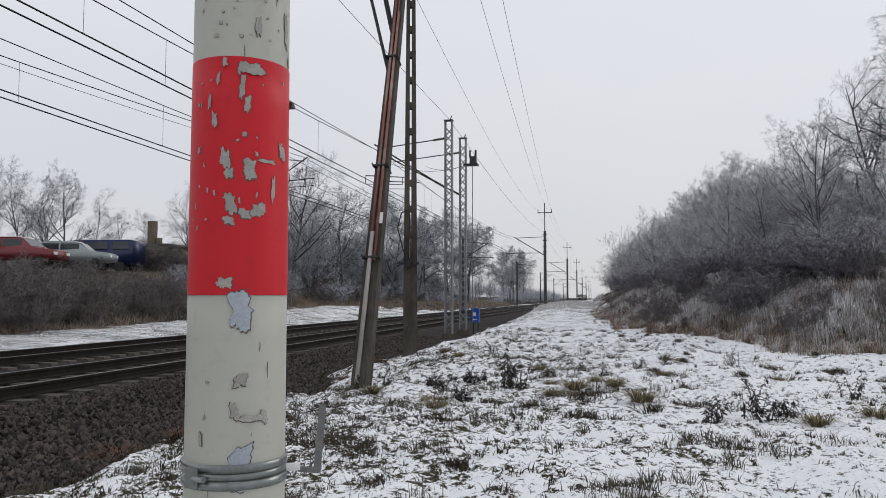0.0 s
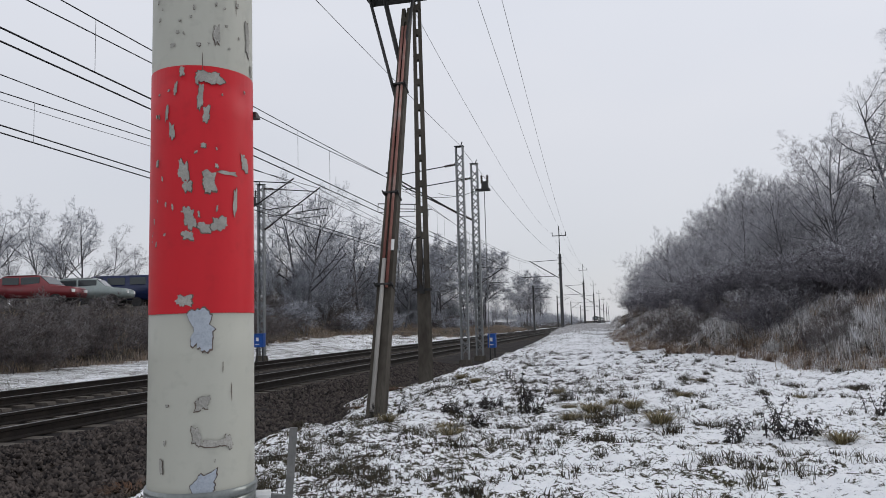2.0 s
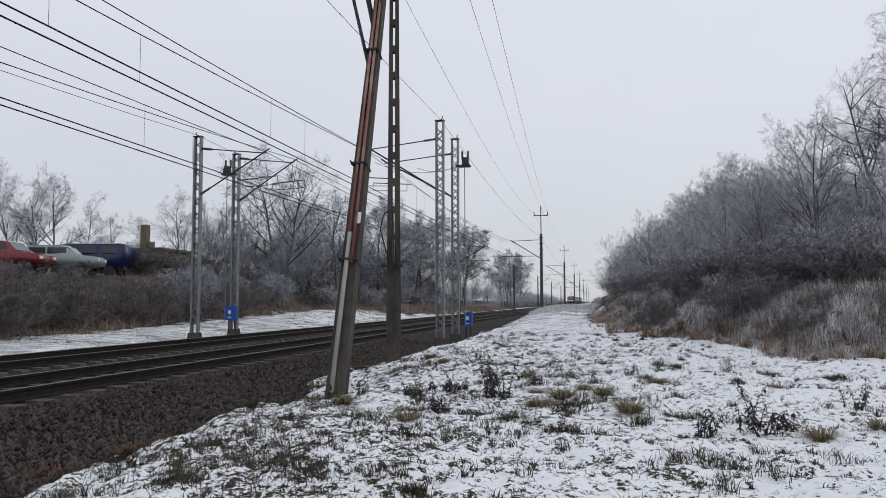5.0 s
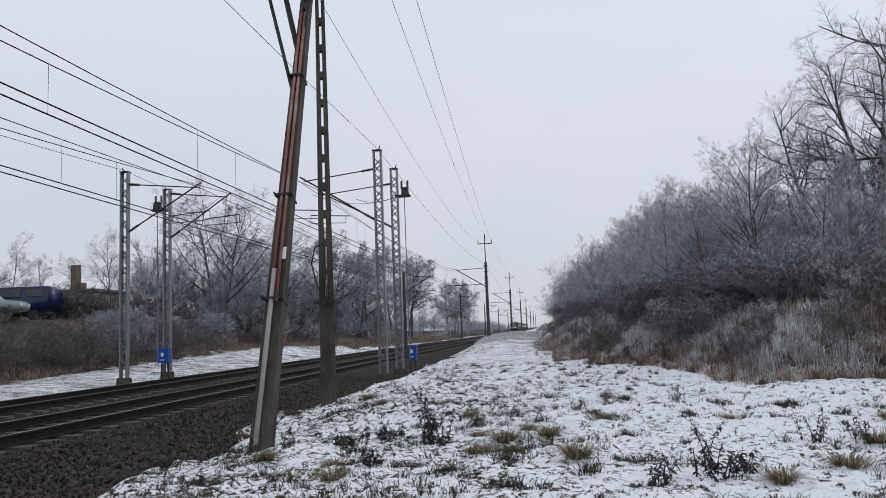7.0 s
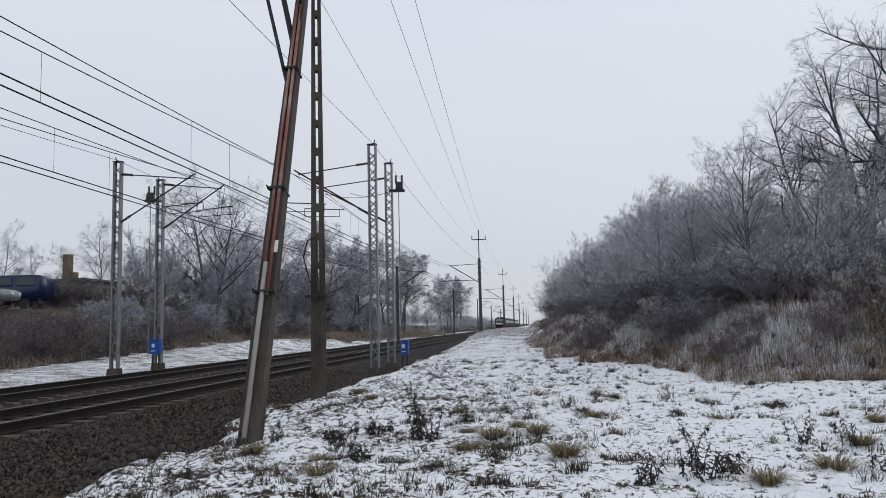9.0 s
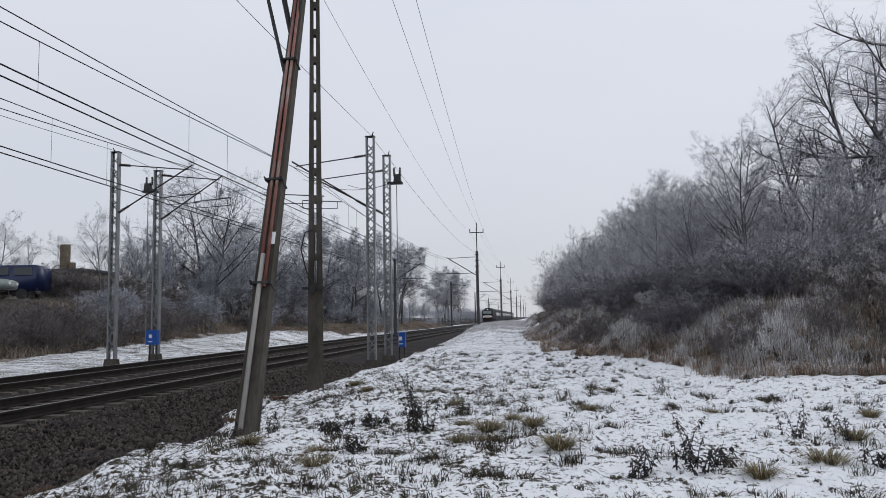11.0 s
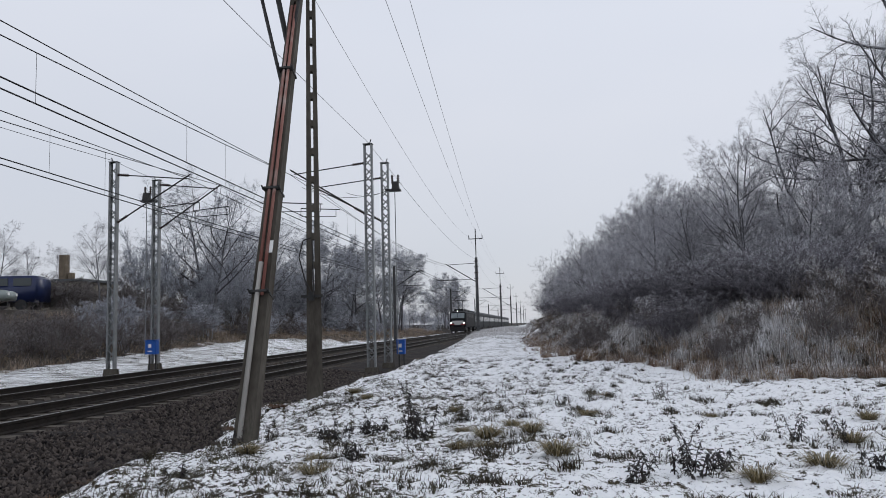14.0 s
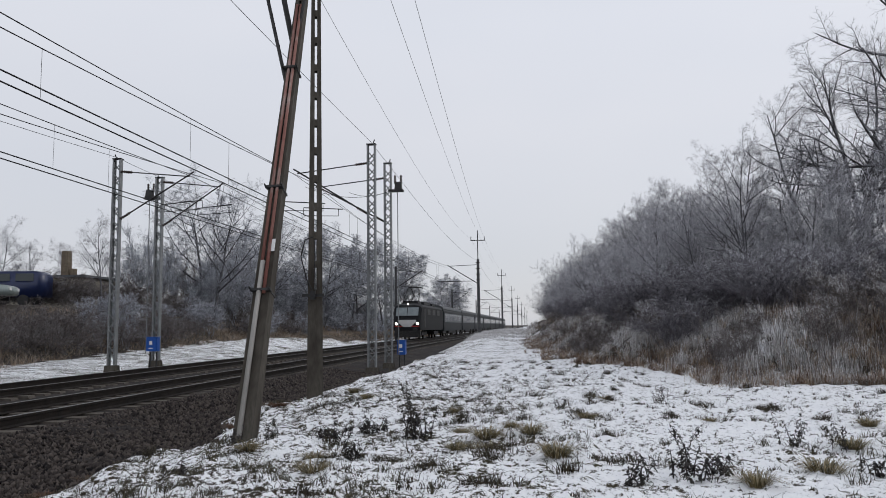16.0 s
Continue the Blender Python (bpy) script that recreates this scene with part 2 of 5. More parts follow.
def value_noise(x, y, scale, seed):
    """Smooth 2D noise in -1..1 over arrays."""
    rng = np.random.RandomState(seed)
    tab = rng.rand(64, 64) * 2 - 1
    u, v = np.asarray(x) / scale, np.asarray(y) / scale
    i, j = np.floor(u).astype(int), np.floor(v).astype(int)
    a, b = smoothstep(u - i), smoothstep(v - j)
    g = lambda m, n: tab[m % 64, n % 64]
    return (g(i, j) * (1 - a) + g(i + 1, j) * a) * (1 - b) + (g(i, j + 1) * (1 - a) + g(i + 1, j + 1) * a) * b


# ---------------------------------------------------------------- the lie of the land
TRACK_NEAR, TRACK_FAR = -0.75, -4.75
EDGE_Y = [-60, 0, 17, 20.5, 25, 28, 44, 100, 300]
EDGE_X = [40, 30, 11.9, 11.7, 11.0, 9.4, 8.2, 6.3, 6.0]


def thicket_depth(x, y):
    """How far a place lies inside the scrub on the right-hand bank (negative: outside)."""
    d = np.minimum(np.asarray(x) - np.interp(y, EDGE_Y, EDGE_X), (np.asarray(y) - 17.2) * 0.9)
    return d + 0.55 * value_noise(x, y, 1.9, 41) + 0.3 * value_noise(x, y, 0.7, 42)


def snow_cover(x, y):
    """Above 0 where a clump of turf carries snow, below 0 in the gaps between the clumps."""
    x, y = np.asarray(x, float), np.asarray(y, float)
    u, v = 0.83 * x + 0.56 * y, -0.56 * x + 0.83 * y
    c = 0.06 * value_noise(u, v, 0.21, 31) + 0.16 * value_noise(x + 0.4 * y, y - 0.4 * x, 0.12, 32) + 0.34 * value_noise(v, u, 0.075, 33)
    strip = np.interp(x, [3.2, 4.5, 7.0, 10.0], [-0.30, -0.15, -0.07, 0.05]) + np.interp(y, [5, 8, 14, 24], [0.02, 0.03, 0.08, 0.17])
    strip = np.where(x < -3, -0.16, strip)
    return c + 0.14 * value_noise(u, v, 1.7, 34) + 0.14 * value_noise(x, y, 0.5, 35) + strip + 0.075


def land(x, y):
    x, y = np.asarray(x, float), np.asarray(y, float)
    field = 0.06 + 0.05 * value_noise(x, y, 2.3, 1) + 0.045 * value_noise(x, y, 0.7, 2)
    field = field + 0.02 * value_noise(x, y, 0.27, 3) * (np.hypot(x - 8, y) < 40)
    edge = np.interp(y, [0, 38, 70, 110], [3.5, 3.5, 1.95, 1.8]) + 0.35 * value_noise(x * 0, y, 2.0, 4) + 0.35 * value_noise(x, y, 0.45, 14)
    bank = thicket_depth(x, y)
    z = np.interp(x - edge, [-0.7, -0.1, 0.25, 0.9, 2.0, 3.2], [-0.62, -0.40, -0.27, -0.14, -0.02, 0.0]) + field + 0.13 * smoothstep((y - 11.5) / 3.0) * smoothstep((x - edge + 0.3) / 0.8) * smoothstep((7.0 - x) / 2.0)
    z = z + 0.42 * smoothstep((y - 38) / 34.0) * smoothstep((x - edge + 0.2) / 1.2)
    near = (np.hypot(x - 8, y) < 34) * smoothstep((x - edge) / 0.5) * (bank < 1)
    z = z + near * (0.018 * value_noise(0.83 * x + 0.56 * y, 0.83 * y - 0.56 * x, 0.15, 36) + 0.024 * value_noise(x - 0.3 * y, y + 0.3 * x, 0.08, 37))
    z = z + 1.45 * smoothstep(bank / 3.2) + 0.9 * smoothstep((bank - 2.4) / 8.0)
    rise = np.interp(y, [0, 28, 38, 54, 90, 200], [0.15, 0.25, 0.5, 0.85, 0.9, 0.6])
    left = -0.22 + rise * smoothstep((-8.0 - x) / 4.0) + 2.45 * smoothstep((-12.0 - x) / np.interp(y, [0, 45, 60], [6.5, 6.5, 10.0])) * np.interp(y, [0, 60, 120], [1, 1, 0.5])
    left = left + 0.03 * value_noise(x, y, 1.1, 5) + 0.012 * value_noise(x, y, 0.4, 6)
    return np.where(x < -3, -0.55 + (left + 0.55) * smoothstep((-7.0 - x) / 0.9), z)


def steps(rows):
    out = []
    for a, b, d in rows:
        out += list(np.arange(a, b - 1e-6, d))
    return np.array(out + [rows[-1][1]])


gx = steps([(-1500, -300, 200), (-300, -60, 20), (-60, -22, 2.0), (-22, -7, 0.25), (-7, 2.6, 1.2), (2.6, 12.6, 0.045), (12.6, 16, 0.09), (16, 30, 0.35), (30, 60, 2), (60, 300, 20), (300, 1500, 200)])
gy = steps([(-600, -60, 90), (-60, -2, 4), (-2, 4, 0.3), (4, 13, 0.045), (13, 20, 0.08), (20, 32, 0.16), (32, 60, 0.5), (60, 160, 2.5), (160, 700, 30), (700, 2500, 200)])
GX, GY = np.meshgrid(gx, gy)
gv = np.stack([GX, GY, land(GX, GY)], -1).reshape(-1, 3)
nx, ny = len(gx), len(gy)
gi = (np.arange(ny - 1)[:, None] * nx + np.arange(nx - 1)[None]).ravel()
ground = new("ground", raw_mesh("ground", gv, np.stack([gi, gi + 1, gi + nx + 1, gi + nx], 1), SNOW, True))
cover = ground.data.attributes.new("snow_cover", "FLOAT", "POINT")
cover.data.foreach_set("value", snow_cover(GX, GY).ravel().astype(np.float32))
# bare leaf litter under the scrub of both banks
ground.data.materials.append(LITTER)
fx, fy = GX[:-1, :-1].ravel(), GY[:-1, :-1].ravel()
ragged = value_noise(fx, fy, 1.3, 15) * 0.6 + value_noise(fx, fy, 0.5, 16) * 0.3
scrub_line = np.interp(fy, [0, 56, 70, 110], [-11.9, -12.4, -9.6, -8.6])
under = (thicket_depth(fx, fy) + ragged > 0.5) | ((fx < scrub_line + ragged) & ((fx > -25) | ((fy > 52) & (fx > -90))) & (fy > -20))
ground.data.polygons.foreach_set("material_index", under.astype(np.int32))
tagged(ground, "rough grass field and banks under thin patchy snow", "ground", kind="structure")

# ballast bed of both tracks
prof = [(-8.3, -0.62), (-7.4, -0.36), (-6.5, -0.2), (-5.9, -0.19), (-2.75, -0.21), (0.5, -0.19), (0.95, -0.2), (1.7, -0.32), (2.6, -0.34), (3.5, -0.35), (4.2, -0.62)]
bx = steps([(-8.3, 0.4, 0.35), (0.4, 4.2, 0.08)])
by = steps([(-60, 2, 4), (2, 26, 0.08), (26, 60, 0.5), (60, 900, 20)])
BX, BY = np.meshgrid(bx, by)
BZ = np.interp(BX, [p[0] for p in prof], [p[1] for p in prof]) + 0.02 * value_noise(BX, BY, 0.13, 7) + 0.03 * value_noise(BX, BY, 0.9, 8)
bi = (np.arange(len(by) - 1)[:, None] * len(bx) + np.arange(len(bx) - 1)[None]).ravel()
bed = new("ballast_bed", raw_mesh("ballast_bed", np.stack([BX, BY, BZ], -1).reshape(-1, 3), np.stack([bi, bi + 1, bi + len(bx) + 1, bi + len(bx)], 1), BALLAST, True))
tagged(bed, "dark grey crushed stone ballast bed under two tracks", "ballast", kind="structure")


# ---------------------------------------------------------------- tracks
def make_rails():
    shape = [(-0.075, -0.17), (0.075, -0.17), (0.075, -0.155), (0.012, -0.13), (0.012, -0.045), (0.036, -0.035), (0.036, 0.0), (-0.036, 0.0), (-0.036, -0.035), (-0.012, -0.045), (-0.012, -0.13), (-0.075, -0.155)]
    for name, cx in (("railway_track", TRACK_NEAR), ("railway_track", TRACK_FAR)):
        t = thing(name, "rusty steel railway track on concrete sleepers in ballast", "railway track", "railway tracks", (cx, 0, 0))
        t["kind"] = "structure"
        for sx in (-0.75, 0.75):
            bm = bmesh.new()
            ends = [[bm.verts.new((sx + a, y, b)) for a, b in shape] for y in (-60, 900)]
            for i in range(len(shape)):
                j = (i + 1) % len(shape)
                bm.faces.new((ends[0][i], ends[0][j], ends[1][j], ends[1][i]))
            r = part("rail", bm, RAIL, t)
            bm = bmesh.new()
            box(bm, (sx, 420, 0.003), (0.05, 960, 0.006))
            part("running_surface", bm, RAILHEAD, r, "worn grey top of the rail")


make_rails()


# ---------------------------------------------------------------- catenary masts
def lattice_mast(name, label, at, height, side, base_z):
    """Two channel legs with lacing bars; side: +1 if the arms reach towards +x, -1 if towards -x."""
    t = thing(name, label, "catenary mast", "lattice catenary masts", (at[0], at[1], base_z))
    for sx in (-0.155, 0.155):
        bm = bmesh.new()
        s = 1 if sx > 0 else -1
        outer, inner, lip = sx + 0.006 * s, sx - 0.006 * s, sx - 0.049 * s
        profile = ((outer, -0.1), (outer, 0.1), (lip, 0.1), (lip, 0.09), (inner, 0.09), (inner, -0.09), (lip, -0.09), (lip, -0.1))
        low = [bm.verts.new((px, py, 0)) for px, py in profile]
        top = [bm.verts.new((px, py, height)) for px, py in profile]
        bm.faces.new(low)
        bm.faces.new(top[::-1])
        for i in range(8):
            bm.faces.new((low[i], low[i - 1], top[i - 1], top[i]))
        bmesh.ops.recalc_face_normals(bm, faces=bm.faces)
        part("leg", bm, GALV, t)
    bm = bmesh.new()
    beam(bm, (-0.14, 0, 0), (0.14, 0, 0.3), 0.008, 0.045)
    first = None
    for sy in (-0.103, 0.103):
        z, flip = 0.35, 1 if sy < 0 else -1
        while z < height - 0.45:
            if first is None:
                first = part("lacing_bar", bm, GALV, t)
                ob = first
            else:
                ob = new("lacing_bar", first.data)
                ob.parent = t
            ob.location, ob.scale = (0, sy, z), (flip, 1, 1)
            z, flip = z + 0.3, -flip
    bm = bmesh.new()
    box(bm, (0, 0, 0.0), (0.5, 0.36, 0.36), taper=0.85)
    part("concrete_foot", bm, CONCRETE, t, "grey concrete foundation block")
    bm = bmesh.new()
    box(bm, (0, 0, height), (0.36, 0.24, 0.03))
    rod(bm, (-side * 0.05, 0, height), (-side * 0.12, 0, height + 0.18), 0.02)
    part("cap", bm, DARKSTEEL, t)
    return t


def insulator(bm, p, q, n=5):
    p, q = Vector(p), Vector(q)
    rod(bm, p, q, 0.03)
    for i in range(n):
        a = p.lerp(q, (i + 0.2) / n)
        b = p.lerp(q, (i + 0.7) / n)
        rod(bm, a, b, 0.065, 0.04, 8)


def cantilever(mast, foot, top, diag, reach, reg_z, side):
    """A bracket arm: tie from the mast's top, sloping strut, steady arm. Heights above the mast's base; reach: to the messenger wire."""
    bm = bmesh.new()
    x0 = side * 0.17
    rod(bm, (x0, 0, top), (side * reach, 0, top - 0.3), 0.022)
    rod(bm, (x0, 0, diag), (side * (reach + 0.15), 0, top - 0.12), 0.03)
    mid = 0.62
    rod(bm, (side * reach * mid, 0, reg_z + 0.1), (side * (reach + 0.5), 0, reg_z + 0.22), 0.02)
    rod(bm, (side * (reach + 0.5), 0, reg_z + 0.22), (side * (reach + 0.52), 0, reg_z - 0.1), 0.014)
    rod(bm, (side * (reach - 1.0), 0, reg_z - 0.18), (side * (reach + 0.48), 0, reg_z - 0.12), 0.014)
    rod(bm, (side * (reach - 1.0), 0, reg_z - 0.18), (side * (reach - 1.0), 0, reg_z + 0.12), 0.012)
    c = part("cantilever", bm, DARKSTEEL, mast, "dark steel bracket arm")
    for a, b in (((x0, top), (x0 + side * 0.45, top - 0.05)), ((x0, diag), (x0 + side * 0.4, diag + 0.24))):
        bm = bmesh.new()
        insulator(bm, (a[0], 0, a[1]), (b[0], 0, b[1]))
        part("insulator", bm, INSULATOR, c)


MAST_LABEL = "grey galvanised steel lattice mast beside the tracks"
mast_a = lattice_mast("catenary_mast", MAST_LABEL, (2.32, 28.7), 8.42, -1, -0.3)
cantilever(mast_a, 0, 7.72, 5.82, 2.85, 6.15, -1)
mast_b = lattice_mast("catenary_mast", "grey galvanised lattice mast with a black switch box", (2.28, 32.06), 8.42, -1, -0.3)
cantilever(mast_b, 0, 7.8, 5.98, 3.1, 6.45, -1)
mast_c = lattice_mast("catenary_mast", MAST_LABEL, (-7.67, 28.6), 8.1, 1, -0.15)
cantilever(mast_c, 0, 7.6, 5.75, 2.95, 6.15, 1)
mast_d = lattice_mast("catenary_mast", "grey galvanised lattice mast carrying a black disconnector", (-7.7, 32.0), 8.0, 1, -0.12)
cantilever(mast_d, 0, 7.8, 5.9, 2.75, 6.5, 1)


def switch_gear(mast, z, side):
    bm = bmesh.new()
    box(bm, (side * 0.35, 0, z), (0.62, 0.3, 0.08))
    box(bm, (side * 0.45, 0, z + 0.2), (0.3, 0.26, 0.32), taper=0.8)
    s = part("disconnector", bm, DARKSTEEL, mast, "black disconnector switch on a bracket")
    for dx in (0.3, 0.55):
        bm = bmesh.new()
        insulator(bm, (side * dx, 0.05, z + 0.3), (side * dx, 0.05, z + 0.66), 4)
        part("insulator", bm, INSULATOR, s)
    bm = bmesh.new()
    rod(bm, (side * 0.42, -0.05, 0.5), (side * 0.42, -0.05, z), 0.018)
    part("operating_rod", bm, GALV, mast)


switch_gear(mast_b, 7.25, 1)
switch_gear(mast_d, 7.1, -1)


def control_box(at, post_h, label, w=0.46):
    t = thing("control_box", label, "control box", "blue boxes by the masts", at)
    bm = bmesh.new()
    box(bm, (0, 0, 0), (w, 0.3, 0.58))
    soften(bm, 0.02)
    b = part("cabinet", bm, BLUE, t)
    bm = bmesh.new()
    box(bm, (-0.02, -0.156, 0.06), (0.12, 0.008, 0.15))
    part("plate", bm, WHITE, b, "small white plate")
    bm = bmesh.new()
    box(bm, (-0.02, -0.156, -0.16), (0.18, 0.008, 0.035))
    part("lettering", bm, WHITE, b)
    bm = bmesh.new()
    box(bm, (0, 0, 0.3), (w + 0.04, 0.36, 0.025))
    part("rain_cap", bm, BLUE, b)
    for dx in (-0.3 * w, 0.3 * w):
        bm = bmesh.new()
        box(bm, (dx, 0.05, -0.3 - post_h / 2), (0.05, 0.05, post_h))
        part("leg", bm, DARKSTEEL, t)


control_box((-7.52, 31.4, 0.75), 0.75, "blue enamelled switch cabinet on legs beside a catenary mast")
control_box((2.74, 32.5, 0.48), 0.55, "narrow blue enamelled switch cabinet on legs beside a mast", 0.34)


# ---------------------------------------------------------------- far line poles
def far_mast(x, y, top, arms=True):
    t = thing("line_pole", "tall grey steel mast with a crossarm for overhead lines", "line pole", "far poles along the line", (x, y, -0.3))
    bm = bmesh.new()
    box(bm, (0, 0, 4.3), (0.34, 0.3, 8.6), taper=0.75)
    part("shaft", bm, POLEGREY, t)
    bm = bmesh.new()
    rod(bm, (0, 0, 8.6), (0, 0, top + 0.3), 0.05)
    part("extension", bm, DARKSTEEL, t)
    bm = bmesh.new()
    box(bm, (0, 0, top - 0.75), (1.5, 0.08, 0.08))
    for dx in (-0.7, 0.7):
        rod(bm, (dx, 0, top - 0.75), (dx, 0, top - 0.35), 0.04)
    part("crossarm", bm, DARKSTEEL, t)
    if arms:
        bm = bmesh.new()
        rod(bm, (0, 0, 8.0), (-3.1, 0, 7.9), 0.03)
        rod(bm, (0, 0, 6.0), (-3.2, 0, 8.0), 0.045)
        rod(bm, (-0.6, 0, 6.3), (-4.1, 0, 6.3), 0.03)
        part("cantilever", bm, DARKSTEEL, t)
        for z in (6.4, 7.0, 7.6, 8.2):
            bm = bmesh.new()
            insulator(bm, (-0.25, -0.1, z), (0.25, -0.1, z), 3)
            part("insulator", bm, INSULATOR, t)
    return t


for fy in (80.4, 137, 195, 255, 330, 420, 520):
    far_mast(2.42, fy, 11.3)


def left_mast(y):
    t = thing("catenary_mast", "plain grey steel mast of the far track", "catenary mast", "far masts of the second track", (-7.7, y, -0.3))
    bm = bmesh.new()
    box(bm, (0, 0, 4.3), (0.34, 0.3, 8.6), taper=0.75)
    part("shaft", bm, POLEGREY, t)
    bm = bmesh.new()
    rod(bm, (0, 0, 8.2), (2.9, 0, 7.9), 0.03)
    rod(bm, (0, 0, 6.1), (3.0, 0, 8.0), 0.045)
    rod(bm, (0.6, 0, 6.3), (3.6, 0, 6.3), 0.03)
    part("cantilever", bm, DARKSTEEL, t)


for fy in (88, 148, 208, 270, 340):
    left_mast(fy)


# ---------------------------------------------------------------- overhead wires
def wire(name, label, pts, r=0.009, group="overhead wires", mat=None):
    """One continuous wire through its supports; the second item of each is the sag of the span after it."""
    line = []
    for (p, sag), (q, _) in zip(pts, pts[1:]):
        p, q = np.array(p, float), np.array(q, float)
        line += [p + (q - p) * k / 14 - np.array([0, 0, sag * 4 * (k / 14) * (1 - k / 14)]) for k in range(14)]
    line = np.array(line + [np.array(pts[-1][0], float)])
    ring = np.array([(r, 0, 0), (0, 0, r), (-r, 0, 0), (0, 0, -r)])
    v = (line[:, None] + ring[None]).reshape(-1, 3)
    n, k = np.arange(len(line) - 1)[:, None] * 4, np.arange(4)
    f = np.stack([n + k, n + (k + 1) % 4, n + 4 + (k + 1) % 4, n + 4 + k], -1).reshape(-1, 4)
    return tagged(new(name, raw_mesh(name, v, f, mat or WIRE, True)), label, "overhead wire", group)


def sag_z(za, zb, sag, u):
    return za + (zb - za) * u - sag * 4 * u * (1 - u)


def catenary(x, my, mz, spans, contact_z):
    """Messenger and contact wires over one track with droppers."""
    wire("messenger_wire", "thin dark messenger wire above a railway track", [((x, y, z), s) for y, z, s in spans], 0.013)
    c = wire("contact_wire", "dark copper contact wire above a railway track", [((x, spans[0][0], contact_z), 0), ((x, spans[-1][0], contact_z), 0)], 0.017)
    for (ya, za, s), (yb, zb, _) in zip(spans, spans[1:]):
        n = max(2, int(abs(yb - ya) / 8))
        for k in range(1, n):
            u = k / n
            y = ya + (yb - ya) * u
            if -10 < y < 110:
                v, f = tubes([(x, y, contact_z, x, y, sag_z(za, zb, s, u), 0.005, 0.005)], 4)
                d = new("dropper", raw_mesh("dropper", v, f, WIRE))
                d.parent = c


catenary(TRACK_NEAR + 0.1, 0, 0, [(-32, 7.15, 0.5), (28.7, 7.1, 0.5), (80.4, 7.6, 0.5), (137, 7.5, 0.5), (195, 7.5, 0.5), (330, 7.4, 0)], 5.75)
catenary(TRACK_NEAR - 0.15, 0, 0, [(-30, 6.5, 0.6), (32.0, 7.4, 0.6), (80.4, 7.5, 0.4)], 5.67)
catenary(TRACK_FAR + 0.1, 0, 0, [(-30, 7.2, 0.45), (28.6, 7.15, 0.5), (88, 7.5, 0.5), (148, 7.5, 0.5), (208, 7.5, 0.5), (340, 7.4, 0)], 5.72)
catenary(TRACK_FAR - 0.2, 0, 0, [(-28, 6.1, 0.65), (32.0, 7.55, 0.5), (88, 7.5, 0.4)], 5.66)
FEED = "thin dark line wire strung between the mast tops"
wire("feeder_wire", FEED, [((2.4, -30, 8.2), 0.45), ((2.32, 28.7, 8.2), 0.02), ((2.3, 32.06, 8.1), 0.6), ((2.4, 80.4, 8.1), 0.9), ((2.4, 137, 8.1), 0.9), ((2.4, 195, 8.1), 0)])
wire("feeder_wire", FEED, [((-7.8, -30, 8.0), 0.8), ((-7.67, 28.6, 8.0), 0.02), ((-7.7, 32.0, 7.9), 0.8), ((-7.7, 88, 8.2), 0.8), ((-7.7, 148, 8.2), 0)])
JUMP = "slack black jumper cable between mast and overhead line"
for p, q, sag in (((2.45, 32.0, 6.95), (-0.7, 30.2, 6.9), 0.35), ((2.4, 32.1, 7.0), (0.9, 31.0, 6.75), 0.2), ((-7.5, 32.0, 7.1), (-4.9, 31.2, 7.3), 0.45), ((-7.4, 32.0, 6.85), (-4.8, 30.6, 6.9), 0.3), ((-4.95, 31.9, 7.5), (-4.9, 31.4, 5.8), 0.0), ((-4.75, 31.9, 7.5), (-4.7, 31.2, 5.75), 0.0)):
    wire("jumper_cable", JUMP, [(p, sag), (q, 0)], 0.009, "jumper cables")
LINE = "thin power line wire between poles"
wire("power_line", LINE, [((3.85, 14.4, 8.5), 0.95), ((1.7, 80.4, 10.5), 0.9), ((1.7, 137, 10.5), 0.9), ((1.7, 195, 10.5), 0)], 0.006, mat=THINWIRE)
wire("power_line", LINE, [((5.4, 14.4, 8.4), 0.5), ((2.42, 80.4, 11.2), 0.9), ((2.42, 137, 11.2), 0.9), ((2.42, 195, 11.2), 0)], 0.006, mat=THINWIRE)
wire("power_line", LINE, [((5.95, 14.4, 8.3), 0.5), ((3.1, 80.4, 10.6), 0.9), ((3.1, 137, 10.6), 0.9), ((3.1, 195, 10.6), 0)], 0.006, mat=THINWIRE)


# ---------------------------------------------------------------- concrete pole with its leaning strut
def slotted_shaft(length, solid, w0, w1, d0, d1, slot=0.5, rib=0.12, gap=0.05):
    """A concrete pole with a row of narrow through slots above its solid foot."""
    bm = bmesh.new()

    def w(z):
        return w0 + (w1 - w0) * z / length

    def d(z):
        return d0 + (d1 - d0) * z / length

    def block(xa, xb, za, zb):
        vs = [bm.verts.new((x(z), y * d(z) / 2, z)) for z in (za, zb) for x, y in ((xa, -1), (xb, -1), (xb, 1), (xa, 1))]
        for f in ((0, 3, 2, 1), (4, 5, 6, 7), (0, 1, 5, 4), (1, 2, 6, 5), (2, 3, 7, 6), (3, 0, 4, 7)):
            bm.faces.new([vs[i] for i in f])

    block(lambda z: -w(z) / 2, lambda z: w(z) / 2, -0.6, solid)
    block(lambda z: -w(z) / 2, lambda z: -gap / 2, solid, length)
    block(lambda z: gap / 2, lambda z: w(z) / 2, solid, length)
    z = solid + slot
    while z < length:
        block(lambda z: -gap / 2, lambda z: gap / 2, z, min(z + rib, length))
        z += slot + rib
    bmesh.ops.recalc_face_normals(bm, faces=bm.faces)
    return bm


